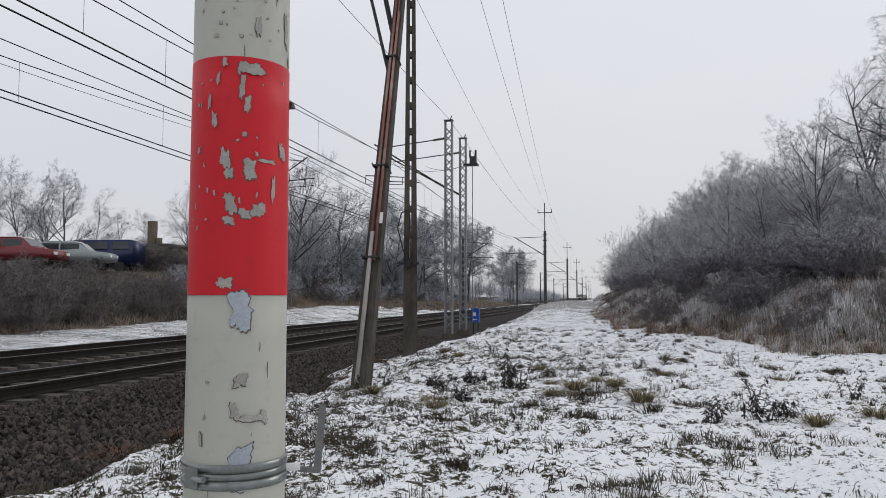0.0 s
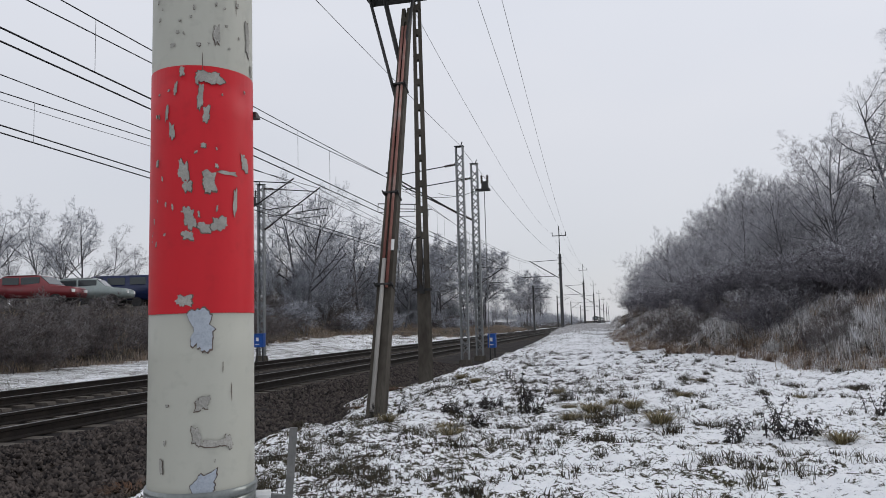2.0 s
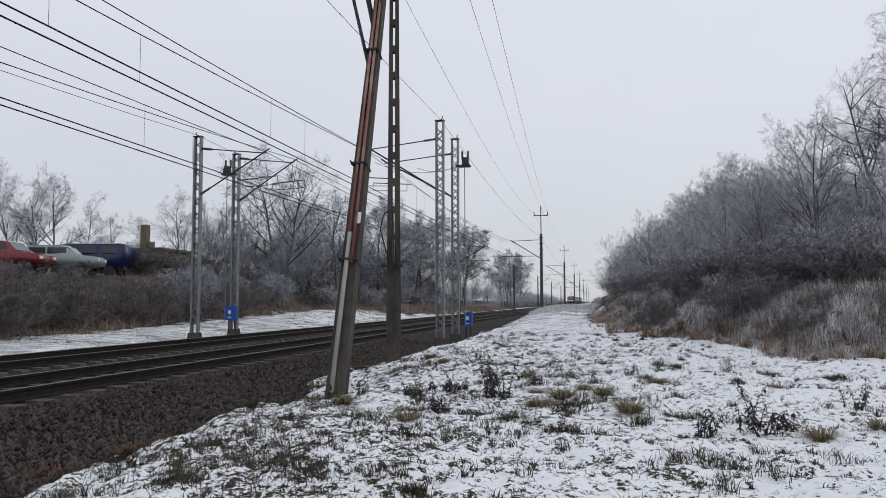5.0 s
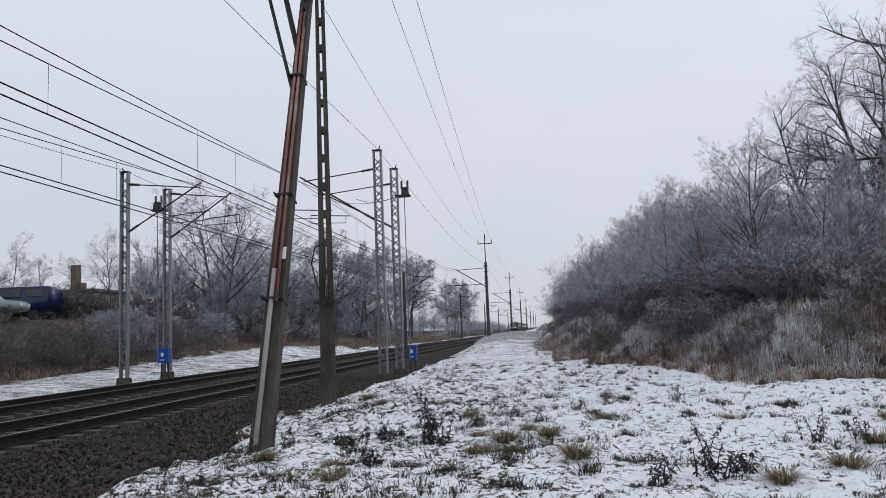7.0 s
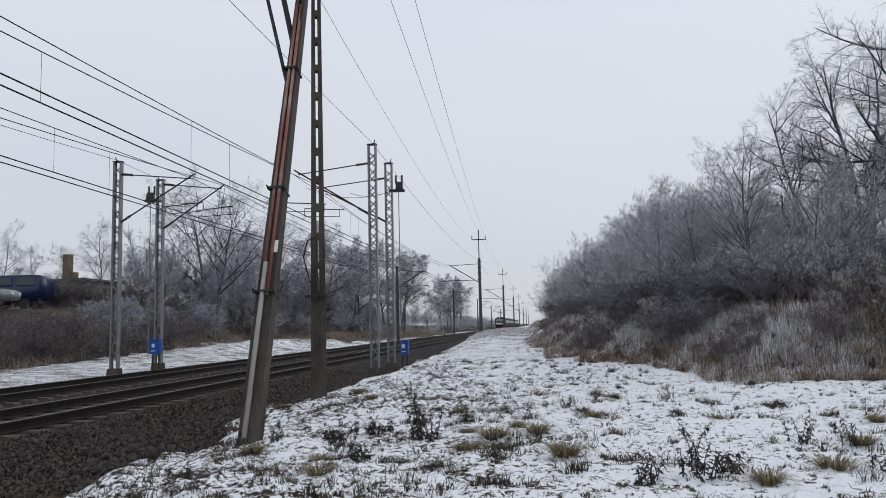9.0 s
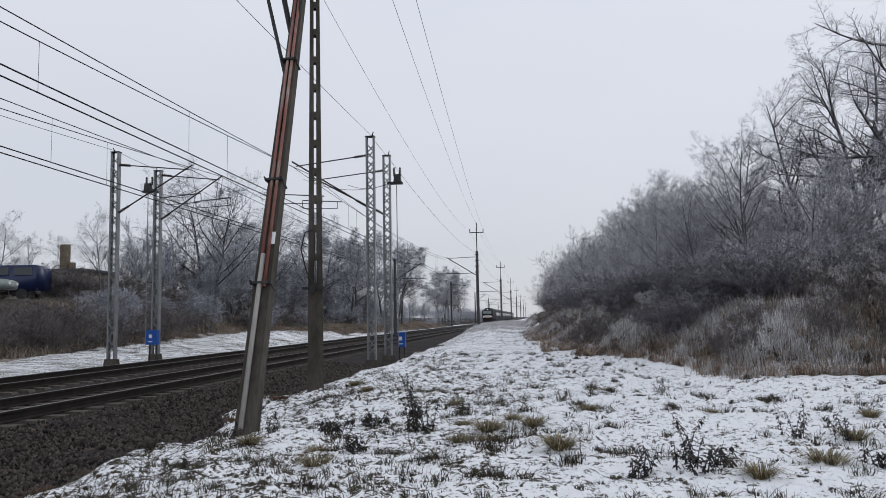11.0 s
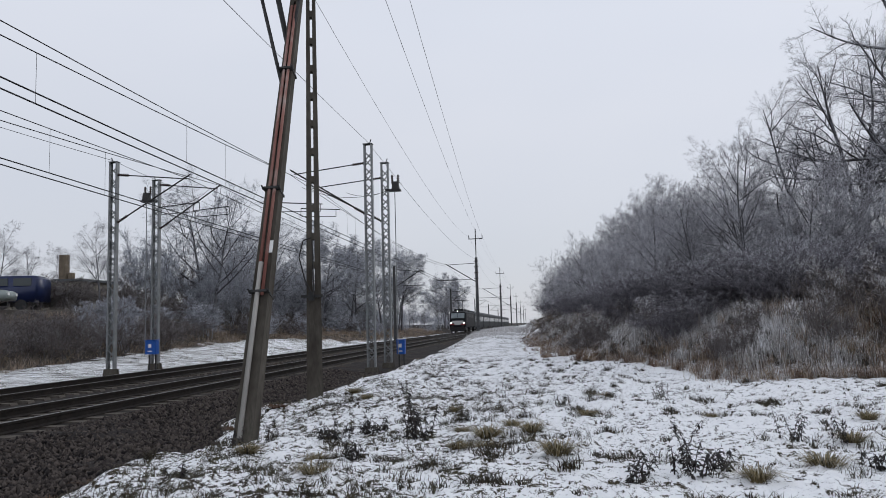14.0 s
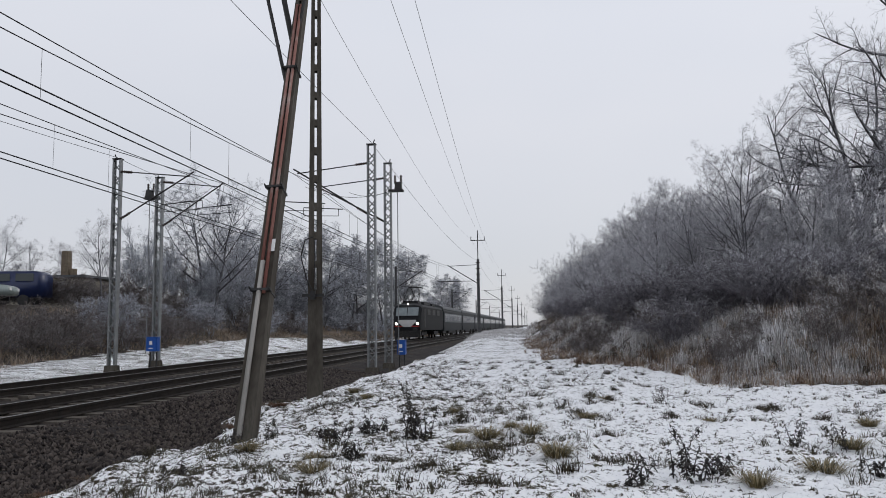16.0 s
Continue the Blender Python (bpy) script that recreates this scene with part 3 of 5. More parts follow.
pole = thing("concrete_pole", "weathered concrete line pole with slots and a leaning strut", "power pole", at=(4.32, 14.66, 0.0))
shaft = part("shaft", slotted_shaft(9.0, 2.0, 0.285, 0.15, 0.2, 0.12, 0.4, 0.12, 0.042), CONCRETE, pole)
shaft.rotation_euler = (0, 0, radians(16.5))
strut = part("strut", slotted_shaft(7.9, 4.6, 0.255, 0.165, 0.21, 0.15, 0.3, 0.14, 0.04), CONCRETE, pole)
# the strut's broad side faces along the track
strut.matrix_local = Matrix.Translation((0.25, -3.92, -0.1)) @ Matrix(((1, -0.0, -0.026, 0), (0, 0.926, 0.377, 0), (0.024, -0.377, 0.926, 0), (0, 0, 0, 1)))
for dx, lo, hi, mat, lab in ((-0.03, 0.05, 2.5, GREYPIPE, "grey metal cable conduit"), (-0.035, 2.5, 7.4, RUSTPIPE, "faded red cable conduit"), (0.045, 2.0, 7.4, RUSTPIPE, "faded red cable conduit")):
    bm = bmesh.new()
    rod(bm, (dx, -0.138 + 0.003 * lo, lo), (dx * 0.8, -0.138 + 0.004 * hi, hi), 0.034 if mat is GREYPIPE else 0.024)
    part("conduit", bm, mat, strut, lab, True)
for z, w in ((2.05, 0.29), (3.72, 0.27), (6.0, 0.25)):
    bm = bmesh.new()
    box(bm, (0, -0.14, z), (w, 0.05, 0.034))
    box(bm, (0, 0.0, z), (w * 0.88, 0.25, 0.03))
    for sx in (-1, 1):
        rod(bm, (sx * w * 0.45, -0.22, z), (sx * w * 0.45, -0.08, z), 0.013)
    part("clamp_band", bm, DARKSTEEL, strut, "dark steel clamp")
bm = bmesh.new()
box(bm, (0.085, -0.118, 2.75), (0.06, 0.012, 0.19))
part("plate", bm, WHITE, strut, "small pale number plate")
for z in (1.9,):
    bm = bmesh.new()
    box(bm, (0, -0.12, z), (0.4, 0.05, 0.05))
    box(bm, (0, -0.15, z), (0.09, 0.07, 0.15))
    part("clamp_band", bm, DARKSTEEL, pole, "dark steel clamp")
seg = []
for a, b in (((-0.15, -0.13, 2.9), (-0.22, -0.15, 2.6)), ((-0.22, -0.15, 2.6), (-0.12, -0.14, 2.2)), ((-0.12, -0.14, 2.2), (0, -0.13, 1.95)), ((0.02, -0.13, 2.9), (0.04, -0.13, 1.95)), ((-0.15, -0.13, 2.9), (0.0, -0.13, 2.95))):
    seg.append((*a, *b, 0.012, 0.012))
v, f = tubes(seg, 5)
loop = new("cable_loop", raw_mesh("cable_loop", v, f, DARKSTEEL))
loop.parent = pole
bm = bmesh.new()
box(bm, (-0.3, -1.0, 7.75), (1.15, 1.5, 0.12))
part("platform", bm, DARKSTEEL, pole, "dark steel platform near the pole top")
bm = bmesh.new()
rod(bm, (-0.72, -1.0, 7.7), (0.0, -1.7, 5.3), 0.03)
rod(bm, (-0.42, -1.0, 7.7), (0.0, -1.3, 6.0), 0.045)
rod(bm, (0.35, -0.9, 8.4), (0.0, -1.6, 5.4), 0.028)
part("brace", bm, DARKSTEEL, pole)
bm = bmesh.new()
box(bm, (0.6, -0.2, 8.35), (2.6, 0.1, 0.1))
part("crossarm", bm, DARKSTEEL, pole)


# ---------------------------------------------------------------- striped post by the camera
def flake_mask(nt, scale, lo, hi, stretch):
    return ramp(nt, noise_of(nt, scale, 6, 0.62, stretch), lo, hi)


def post_paint(name, color, under, seed_shift, lo):
    m, nt, bsdf = blank(name, 0.5)
    n = noise_of(nt, 3.0, 3)
    base = mix_color(nt, ramp(nt, n, 0.3, 0.7), color, tuple(c * 0.86 for c in color))
    base = mix_color(nt, math_node(nt, "MULTIPLY", ramp(nt, noise_of(nt, 60, 3), 0.55, 0.75), 0.25), base, tuple(c * 0.55 for c in color))
    stain = ramp(nt, noise_of(nt, 14, 4, 0.6, (1, 1, 0.12)), 0.5, 0.75)
    base = mix_color(nt, math_node(nt, "MULTIPLY", stain, 0.4), base, tuple(c * 0.62 for c in color))
    rim = flake_mask(nt, 17 + seed_shift, lo - 0.012, lo + 0.0, (1, 1, 0.75))
    chip = flake_mask(nt, 17 + seed_shift, lo, lo + 0.008, (1, 1, 0.75))
    base = mix_color(nt, rim, base, (0.12, 0.10, 0.085))
    base = mix_color(nt, chip, base, under)
    nt.links.new(base, bsdf.inputs["Base Color"])
    bump(nt, bsdf, math_node(nt, "SUBTRACT", 1.0, chip), 0.5, 0.004)
    return m


RED_PAINT = post_paint("red_post_paint", (0.58, 0.012, 0.022), (0.42, 0.41, 0.37), 0, 0.71)
GREY_PAINT = post_paint("pale_post_paint", (0.47, 0.47, 0.41), (0.36, 0.39, 0.43), 2, 0.71)
post = thing("striped_post", "round red and white painted post with flaking paint", "post", at=(7.539, 0.957, 0.05))


def ring(name, za, zb, ra, rb, mat, label):
    bm = bmesh.new()
    n, rows = 48, max(2, int((zb - za) / 0.05))
    loops = [[bm.verts.new(((ra + (rb - ra) * k / rows) * math.cos(i * math.tau / n), (ra + (rb - ra) * k / rows) * math.sin(i * math.tau / n), za + (zb - za) * k / rows)) for i in range(n)] for k in range(rows + 1)]
    for a, b in zip(loops, loops[1:]):
        for i in range(n):
            bm.faces.new((a[i], a[(i + 1) % n], b[(i + 1) % n], b[i]))
    bm.faces.new(loops[-1])
    return part(name, bm, mat, post, label, True)


ring("painted_band", -0.4, 1.166, 0.062, 0.0592, GREY_PAINT, "pale grey-white band with flaked patches")
ring("painted_band", 1.166, 1.448, 0.0597, 0.0588, RED_PAINT, "bright red band with flaked patches")
ring("painted_band", 1.448, 2.6, 0.0583, 0.056, GREY_PAINT, "pale grey-white band with flaked patches")
bm = bmesh.new()
for z, r in ((0.958, 0.0612), (0.968, 0.0625), (0.948, 0.0625)):
    bmesh.ops.create_cone(bm, cap_ends=True, segments=40, radius1=r, radius2=r, depth=0.009, matrix=Matrix.Translation((0, 0, z)))
DARKGALV = plain("dull_zinc", (0.14, 0.14, 0.14), (0.22, 0.22, 0.21), 30, 0.6, 0.4, 0.1)
SHINY = plain("bright_zinc", (0.14, 0.155, 0.15), (0.3, 0.32, 0.31), 20, 0.3, 0.8, 0.05)
band = part("hose_clamp", bm, SHINY, post, "shiny galvanised clamp ring", True)
bm = bmesh.new()
box(bm, (-0.022, -0.060, 0.957), (0.016, 0.008, 0.022))
rod(bm, (-0.036, -0.055, 0.957), (-0.004, -0.067, 0.957), 0.004)
part("clamp_screw", bm, SHINY, band)
bm = bmesh.new()
rod(bm, (0.054, 0.022, 0.955), (0.072, 0.03, 0.955), 0.005)
part("bolt", bm, WHITE, band, "pale plastic spacer bolt")
bm = bmesh.new()
beam(bm, (0.07, 0.03, 0.952), (0.092, 0.035, 0.95), 0.006, 0.006)
beam(bm, (0.092, 0.035, 0.948), (0.098, 0.037, 1.03), 0.004, 0.009)
part("bracket", bm, DARKGALV, band, "bent grey steel bracket")


def flake(u, z, w, h, seed, radius, rim, mat, label):
    """A ragged bare patch where the paint has come off: u is the place round the post, from -1 to 1 across the face seen."""
    r = np.random.RandomState(seed)
    n = 40
    ang = np.arange(n) * 2 * np.pi / n
    k = 0.85 / np.maximum(np.abs(np.cos(ang)), np.abs(np.sin(ang))) ** 0.8
    k = k * (1 + 0.3 * (r.rand(n) - 0.5) + 0.2 * np.sin(ang * 2 + r.rand() * 6) + 0.14 * np.sin(ang * 5 + r.rand() * 6))
    if rim < 0.0006:
        u, z = u + r.uniform(-0.012, 0.012), z - r.uniform(-0.0004, 0.0012)
    bm = bmesh.new()
    centre = math.asin(max(-0.99, min(0.99, u))) + radians(26)

    def spot(du, dz):
        a = centre + du / radius
        return bm.verts.new((math.sin(a) * (radius + rim), -math.cos(a) * (radius + rim), z + dz))

    grow_by = 1.0 if rim > 0.0006 else 1.08
    hub = spot(0, 0)
    mid = [spot(w * 0.25 * k[i] * grow_by * math.cos(i * math.tau / n), h * 0.25 * k[i] * grow_by * math.sin(i * math.tau / n)) for i in range(n)]
    out = [spot(w * 0.5 * k[i] * grow_by * math.cos(i * math.tau / n), h * 0.5 * k[i] * grow_by * math.sin(i * math.tau / n)) for i in range(n)]
    for i in range(n):
        j = (i + 1) % n
        bm.faces.new((hub, mid[i], mid[j]))
        bm.faces.new((mid[i], out[i], out[j], mid[j]))
    return part("bare_patch", bm, mat, post, label)


CHIP = plain("bare_grey_coat", (0.27, 0.265, 0.24), (0.42, 0.41, 0.375), 40, 0.8, 0, 0.3)
CHIP_BLUE = plain("bare_bluish_coat", (0.33, 0.37, 0.42), (0.40, 0.44, 0.49), 30, 0.7, 0, 0.2)
CHIP_EDGE = plain("dark_chip_edge", (0.09, 0.07, 0.06), (0.19, 0.15, 0.13), 60, 0.9, 0, 0.3)
RED_CHIPS = [(0.193, 1.484, 0.0288, 0.017), (0.03, 1.462, 0.0072, 0.030), (0.133, 1.441, 0.0086, 0.0204), (-0.494, 1.422, 0.0072, 0.0204), (-0.277, 1.375, 0.0115, 0.0272), (-0.205, 1.358, 0.0101, 0.015), (0.193, 1.364, 0.0173, 0.0238), (0.831, 1.389, 0.013, 0.0204), (0.651, 1.342, 0.0058, 0.034), (-0.157, 1.322, 0.0144, 0.0231), (0.108, 1.311, 0.0144, 0.0122), (0.373, 1.316, 0.0187, 0.0177), (-0.193, 1.303, 0.013, 0.0109), (-0.253, 1.23, 0.0173, 0.015), (0.53, 1.375, 0.0216, 0.0054), (-0.59, 1.445, 0.0043, 0.0204), (-0.313, 1.491, 0.0072, 0.0102), (0.084, 1.405, 0.0072, 0.0054), (-0.434, 1.471, 0.0043, 0.015)]
GREY_CHIPS = [(0.071, 1.198, 0.0302, 0.0442), (0.084, 1.118, 0.0158, 0.0163), (-0.02, 1.083, 0.0101, 0.0204), (0.322, 1.074, 0.0331, 0.0095), (0.539, 1.074, 0.0086, 0.015), (-0.643, 1.051, 0.0058, 0.015), (0.113, 1.031, 0.0245, 0.0286), (0.045, 0.998, 0.0158, 0.0136), (0.325, 1.537, 0.0072, 0.0272), (-0.494, 1.523, 0.0058, 0.0054), (-0.012, 1.523, 0.0058, 0.0041), (0.892, 1.544, 0.0101, 0.0408), (0.952, 1.507, 0.0058, 0.0136)]
rnd_chip = random.Random(12)
small = [(rnd_chip.uniform(-0.85, 0.85), rnd_chip.uniform(1.22, 1.49), rnd_chip.uniform(0.0015, 0.005), rnd_chip.uniform(0.002, 0.008)) for _ in range(26)]
RED_CHIPS = RED_CHIPS + [(u, z if z > 1.3 or u < 0 else z + 0.1, w, h) for u, z, w, h in small]
GREY_CHIPS = GREY_CHIPS + [(rnd_chip.uniform(-0.85, 0.85), rnd_chip.choice((rnd_chip.uniform(0.8, 1.2), rnd_chip.uniform(1.5, 1.6))), rnd_chip.uniform(0.0015, 0.004), rnd_chip.uniform(0.0015, 0.006)) for _ in range(26)]
for k, (u, z, w, h) in enumerate(RED_CHIPS + GREY_CHIPS):
    rad = 0.0592 if k < len(RED_CHIPS) else (0.0600 if z < 1.3 else 0.0584)
    z -= 0.05
    flake(u, z, w, h, k, rad, 0.0005, CHIP_EDGE, "dark ragged edge of the flaked paint")
    flake(u, z, w, h, k, rad, 0.0010, CHIP_BLUE if (k - len(RED_CHIPS)) in (0, 6, 7) else CHIP, "pale bare patch in the paint")
for k in range(6):
    low = k < 4
    flake(rnd_chip.uniform(-0.8, 0.8), rnd_chip.uniform(0.9, 1.14) if low else rnd_chip.uniform(1.45, 1.53), 0.0009, rnd_chip.uniform(0.008, 0.026), 200 + k, 0.06 if low else 0.0584, 0.0004, CHIP_EDGE, "thin dark crack in the paint")
bm = bmesh.new()
box(bm, (0.0545, 0.0275, 1.408), (0.009, 0.012, 0.008), taper=0.5)
part("rusty_stub", bm, DARKSTEEL, post)


# ---------------------------------------------------------------- train
def loft(sections):
    """A skin over cross-sections, rows of (y, [(x, z), ...])."""
    bm = bmesh.new()
    rings = [[bm.verts.new((x, y, z)) for x, z in pts] for y, pts in sections]
    for a, b in zip(rings, rings[1:]):
        for i in range(len(a)):
            j = (i + 1) % len(a)
            bm.faces.new((a[i], a[j], b[j], b[i]))
    bm.faces.new(rings[0][::-1])
    bm.faces.new(rings[-1])
    bmesh.ops.recalc_face_normals(bm, faces=bm.faces)
    return bm


LOCO = paint("black_loco_paint", (0.010, 0.011, 0.013), 0.75)
LOCO_WHITE = paint("white_front_panel", (0.62, 0.62, 0.61), 0.5)
LOCO_RED = paint("red_stripe", (0.42, 0.03, 0.03), 0.5)
COACH = paint("dark_grey_coach_paint", (0.022, 0.026, 0.03), 0.7)
COACH_BAND = paint("pale_coach_band", (0.085, 0.098, 0.11), 0.5)
ROOFGREY = paint("grey_coach_roof", (0.10, 0.108, 0.115), 0.7)
GLASS, g_nt, g_b = blank("dark_window_glass", 0.08)
g_b.inputs["Base Color"].default_value = (0.05, 0.06, 0.065, 1)
LAMP = glow("headlight_glow", (1.0, 0.95, 0.85), 6.0)
# windscreen: the reflected sky is put into its pale base colour
SCREEN = plain("painted_sky_windscreen", (0.16, 0.19, 0.20), (0.24, 0.28, 0.29), 1.5, 0.15, 0, 0)


def hull(w, z0, z1, crown, k=1.0, dz=0.0):
    return [(-w * k, z0), (w * k, z0), (w * k, z1 - 0.25 * k), (w * 0.86 * k, z1 + dz), (w * 0.5 * k, z1 + crown + dz), (-w * 0.5 * k, z1 + crown + dz), (-w * 0.86 * k, z1 + dz), (-w * k, z1 - 0.25 * k)]


def bogie(parent, y, axles):
    bm = bmesh.new()
    box(bm, (0, y, 0.62), (2.2, axles[-1] - axles[0] + 1.2, 0.35))
    b = part("bogie", bm, DARKSTEEL, parent)
    for a in axles:
        for sx in (-0.75, 0.75):
            bm = bmesh.new()
            rod(bm, (sx - 0.07, y + a, 0.47), (sx + 0.07, y + a, 0.47), 0.47, n=20)
            part("wheel", bm, RAIL, b)


def make_loco():
    t = thing("locomotive", "black electric locomotive with a white and red front and lit headlights", "locomotive")
    secs = []
    for y, k, zt in ((0.0, 0.93, 2.0), (0.02, 0.93, 2.05), (0.75, 0.985, 3.45), (1.5, 1.0, 3.62), (17.5, 1.0, 3.62), (18.25, 0.985, 3.45), (18.98, 0.93, 2.05)):
        secs.append((y, hull(1.48, 0.95, zt, 0.12, k)))
    part("body", loft(secs), LOCO, t)
    bm = bmesh.new()
    box(bm, (0, 0.35, 0.72), (2.7, 0.6, 0.55), taper=0.95)
    box(bm, (0, 0.1, 0.42), (2.3, 0.15, 0.3))
    part("plough_skirt", bm, DARKSTEEL, t)
    slope = math.degrees(math.atan2(0.73, 1.4))
    m = pose(0, 0.36, 2.72, -slope)
    bm = bmesh.new()
    box(bm, (0, -0.15, 0.1), (2.3, 0.04, 0.95), m)
    part("windscreen", bm, SCREEN, t, "large windscreen with a pale sky reflection put into its colour")
    bm = bmesh.new()
    box(bm, (0, -0.17, 0.1), (0.06, 0.04, 0.97), m)
    part("screen_pillar", bm, LOCO, t)
    bm = bmesh.new()
    box(bm, (0, -0.025, 1.86), (1.7, 0.05, 0.36), taper=1.12)
    box(bm, (0, -0.03, 1.5), (0.8, 0.05, 0.36), taper=1.9)
    part("front_panel", bm, LOCO_WHITE, t, "white front panel")
    bm = bmesh.new()
    for sx in (-0.86, 0.86):
        box(bm, (sx, -0.02, 1.38), (0.8, 0.045, 0.11))
    part("front_stripe", bm, LOCO_RED, t, "red stripe")
    for sx in (-1.08, 1.08):
        bm = bmesh.new()
        box(bm, (sx, -0.02, 1.66), (0.42, 0.06, 0.3))
        lamp = part("headlight_housing", bm, DARKSTEEL, t)
        bm = bmesh.new()
        rod(bm, (sx, -0.09, 1.66), (sx, -0.02, 1.66), 0.12, n=16)
        part("headlight", bm, LAMP, lamp, "bright white headlight")
        bm = bmesh.new()
        rod(bm, (sx * 0.83, -0.55, 1.05), (sx * 0.83, 0.05, 1.05), 0.1)
        rod(bm, (sx * 0.83, -0.6, 1.05), (sx * 0.83, -0.55, 1.05), 0.24)
        part("buffer", bm, DARKSTEEL, t)
    bm = bmesh.new()
    rod(bm, (0, 0.52, 3.66), (0, 0.72, 3.66), 0.085, n=16)
    part("headlight", bm, LAMP, t, "bright white upper headlight")
    bm = bmesh.new()
    for y, l, h in ((3.2, 2.2, 0.3), (9.0, 5.0, 0.34), (14.5, 3.0, 0.3)):
        box(bm, (0, y, 3.75 + h / 2), (1.7, l, h), taper=0.9)
    part("roof_equipment", bm, LOCO, t)
    bm = bmesh.new()
    for sx in (-0.45, 0.45):
        rod(bm, (sx, 5.2, 4.0), (sx * 0.6, 6.6, 4.75), 0.06)
        rod(bm, (sx * 0.6, 6.6, 4.75), (sx, 5.4, 5.55), 0.05)
        rod(bm, (sx * 1.9, 5.4, 5.45), (sx * 1.5, 5.4, 5.62), 0.04)
    for y in (5.25, 5.55):
        rod(bm, (-0.7, y, 5.62), (0.7, y, 5.62), 0.045)
    box(bm, (0, 5.2, 3.95), (1.1, 1.6, 0.12))
    part("pantograph", bm, DARKSTEEL, t, "raised pantograph")
    for sx in (-1.49, 1.49):
        for y in (5.5, 9.5, 13.5):
            bm = bmesh.new()
            box(bm, (sx, y, 2.9), (0.03, 2.4, 0.6))
            part("side_vent", bm, DARKSTEEL, t)
        bm = bmesh.new()
        box(bm, (sx, 2.4, 2.2), (0.03, 0.75, 1.9))
        part("cab_door", bm, DARKSTEEL, t)
    bogie(t, 4.6, (-1.3, 1.3))
    bogie(t, 14.4, (-1.3, 1.3))
    return t


def make_coach():
    t = thing("passenger_coach", "dark grey passenger coach with a pale window band", "railway coach", "coaches of the train")
    part("body", loft([(y, hull(1.41, 0.75, 3.55, 0.02)) for y in (0, 24.3)]), COACH, t)
    part("roof", loft([(y, [(-1.36, 3.52), (1.36, 3.52), (1.25, 3.8), (0.8, 4.0), (-0.8, 4.0), (-1.25, 3.8)]) for y in (0.02, 24.28)]), ROOFGREY, t, "pale grey rounded roof")
    for sx in (-1.425, 1.425):
        bm = bmesh.new()
        box(bm, (sx, 12.15, 2.45), (0.02, 23.6, 1.15))
        band = part("window_band", bm, COACH_BAND, t, "pale band round the windows")
        first = None
        for k in range(11):
            if first is None:
                bm = bmesh.new()
                box(bm, (0, 0, 0), (0.03, 1.35, 0.85))
                first = part("window", bm, GLASS, band)
                ob = first
            else:
                ob = new("window", first.data)
                ob.parent = band
            ob.location = (sx * 1.004, 2.2 + 1.99 * k, 2.5)
        for y in (0.7, 23.6):
            bm = bmesh.new()
            box(bm, (sx * 1.01, y, 2.0), (0.03, 0.8, 2.3))
            part("door", bm, COACH, t)
    bm = bmesh.new()
    box(bm, (0, -0.3, 2.1), (2.0, 0.6, 2.4))
    part("gangway", bm, DARKSTEEL, t)
    bm = bmesh.new()
    box(bm, (0, 12.15, 0.7), (2.3, 9.0, 0.5))
    part("underframe", bm, DARKSTEEL, t)
    bogie(t, 3.2, (-1.25, 1.25))
    bogie(t, 21.1, (-1.25, 1.25))
    return t


locomotive = make_loco()
coaches = [make_coach()]
for k in range(7):
    coaches.append(copy_thing(coaches[0], Matrix()))
TRAIN = [(0.0, 503), (4.0, 399), (7.0, 321), (9.0, 265), (11.5, 199), (12.5, 171), (14.0, 130.5), (14.5, 117.2), (16.0, 78.0)]


# ---------------------------------------------------------------- bare trees and shrubs
def grow(out, rng, p, d, length, r, level, last, plan):
    """One limb and, along it, its twigs. plan: per level (pieces, children, child length, bend, spread, upward pull)."""
    pieces, kids, ratio, bend, spread, rise = plan[level]
    step = length / pieces
    nodes = []
    for i in range(pieces):
        d = d + rng.normal(0, bend, 3) + np.array([0, 0, rise])
        d = d / np.linalg.norm(d)
        q = p + d * step
        thin = 0.9 if level == 0 else 0.75
        ra, rb = r * (1 - thin * i / pieces), r * (1 - thin * (i + 1) / pieces)
        out[level].append((*p, *q, ra, rb))
        nodes.append((p, q, d, ra))
        p = q
    if level == last:
        return
    low = 0.26 if level == 0 else 0.2
    for k in range(kids):
        u = low + (0.97 - low) * (k + rng.rand() * 0.8) / kids
        i = min(int(u * pieces), pieces - 1)
        a, b, dd, rr = nodes[i]
        at = a + (b - a) * (u * pieces - i)
        axis = rng.normal(0, 1, 3)
        axis -= dd * (axis @ dd)
        axis /= np.linalg.norm(axis) + 1e-9
        ang = spread * (0.75 + 0.5 * rng.rand())
        nd = dd * math.cos(ang) + axis * math.sin(ang)
        grow(out, rng, at, nd, length * ratio * (1.15 - 0.55 * u) * (0.7 + 0.6 * rng.rand()), max(rr * 0.6, 0.004), level + 1, last, plan)


def spikes(segments):
    """Thin three-sided spikes, for the last twigs."""
    v, _ = tubes(segments, 3)
    v = v.reshape(-1, 6, 3)
    v = np.concatenate([v[:, :3], v[:, 3:].mean(1, keepdims=True)], 1).reshape(-1, 3)
    n = np.arange(len(segments))[:, None] * 4
    return v, np.concatenate([n + [0, 1, 3], n + [1, 2, 3], n + [2, 0, 3]])


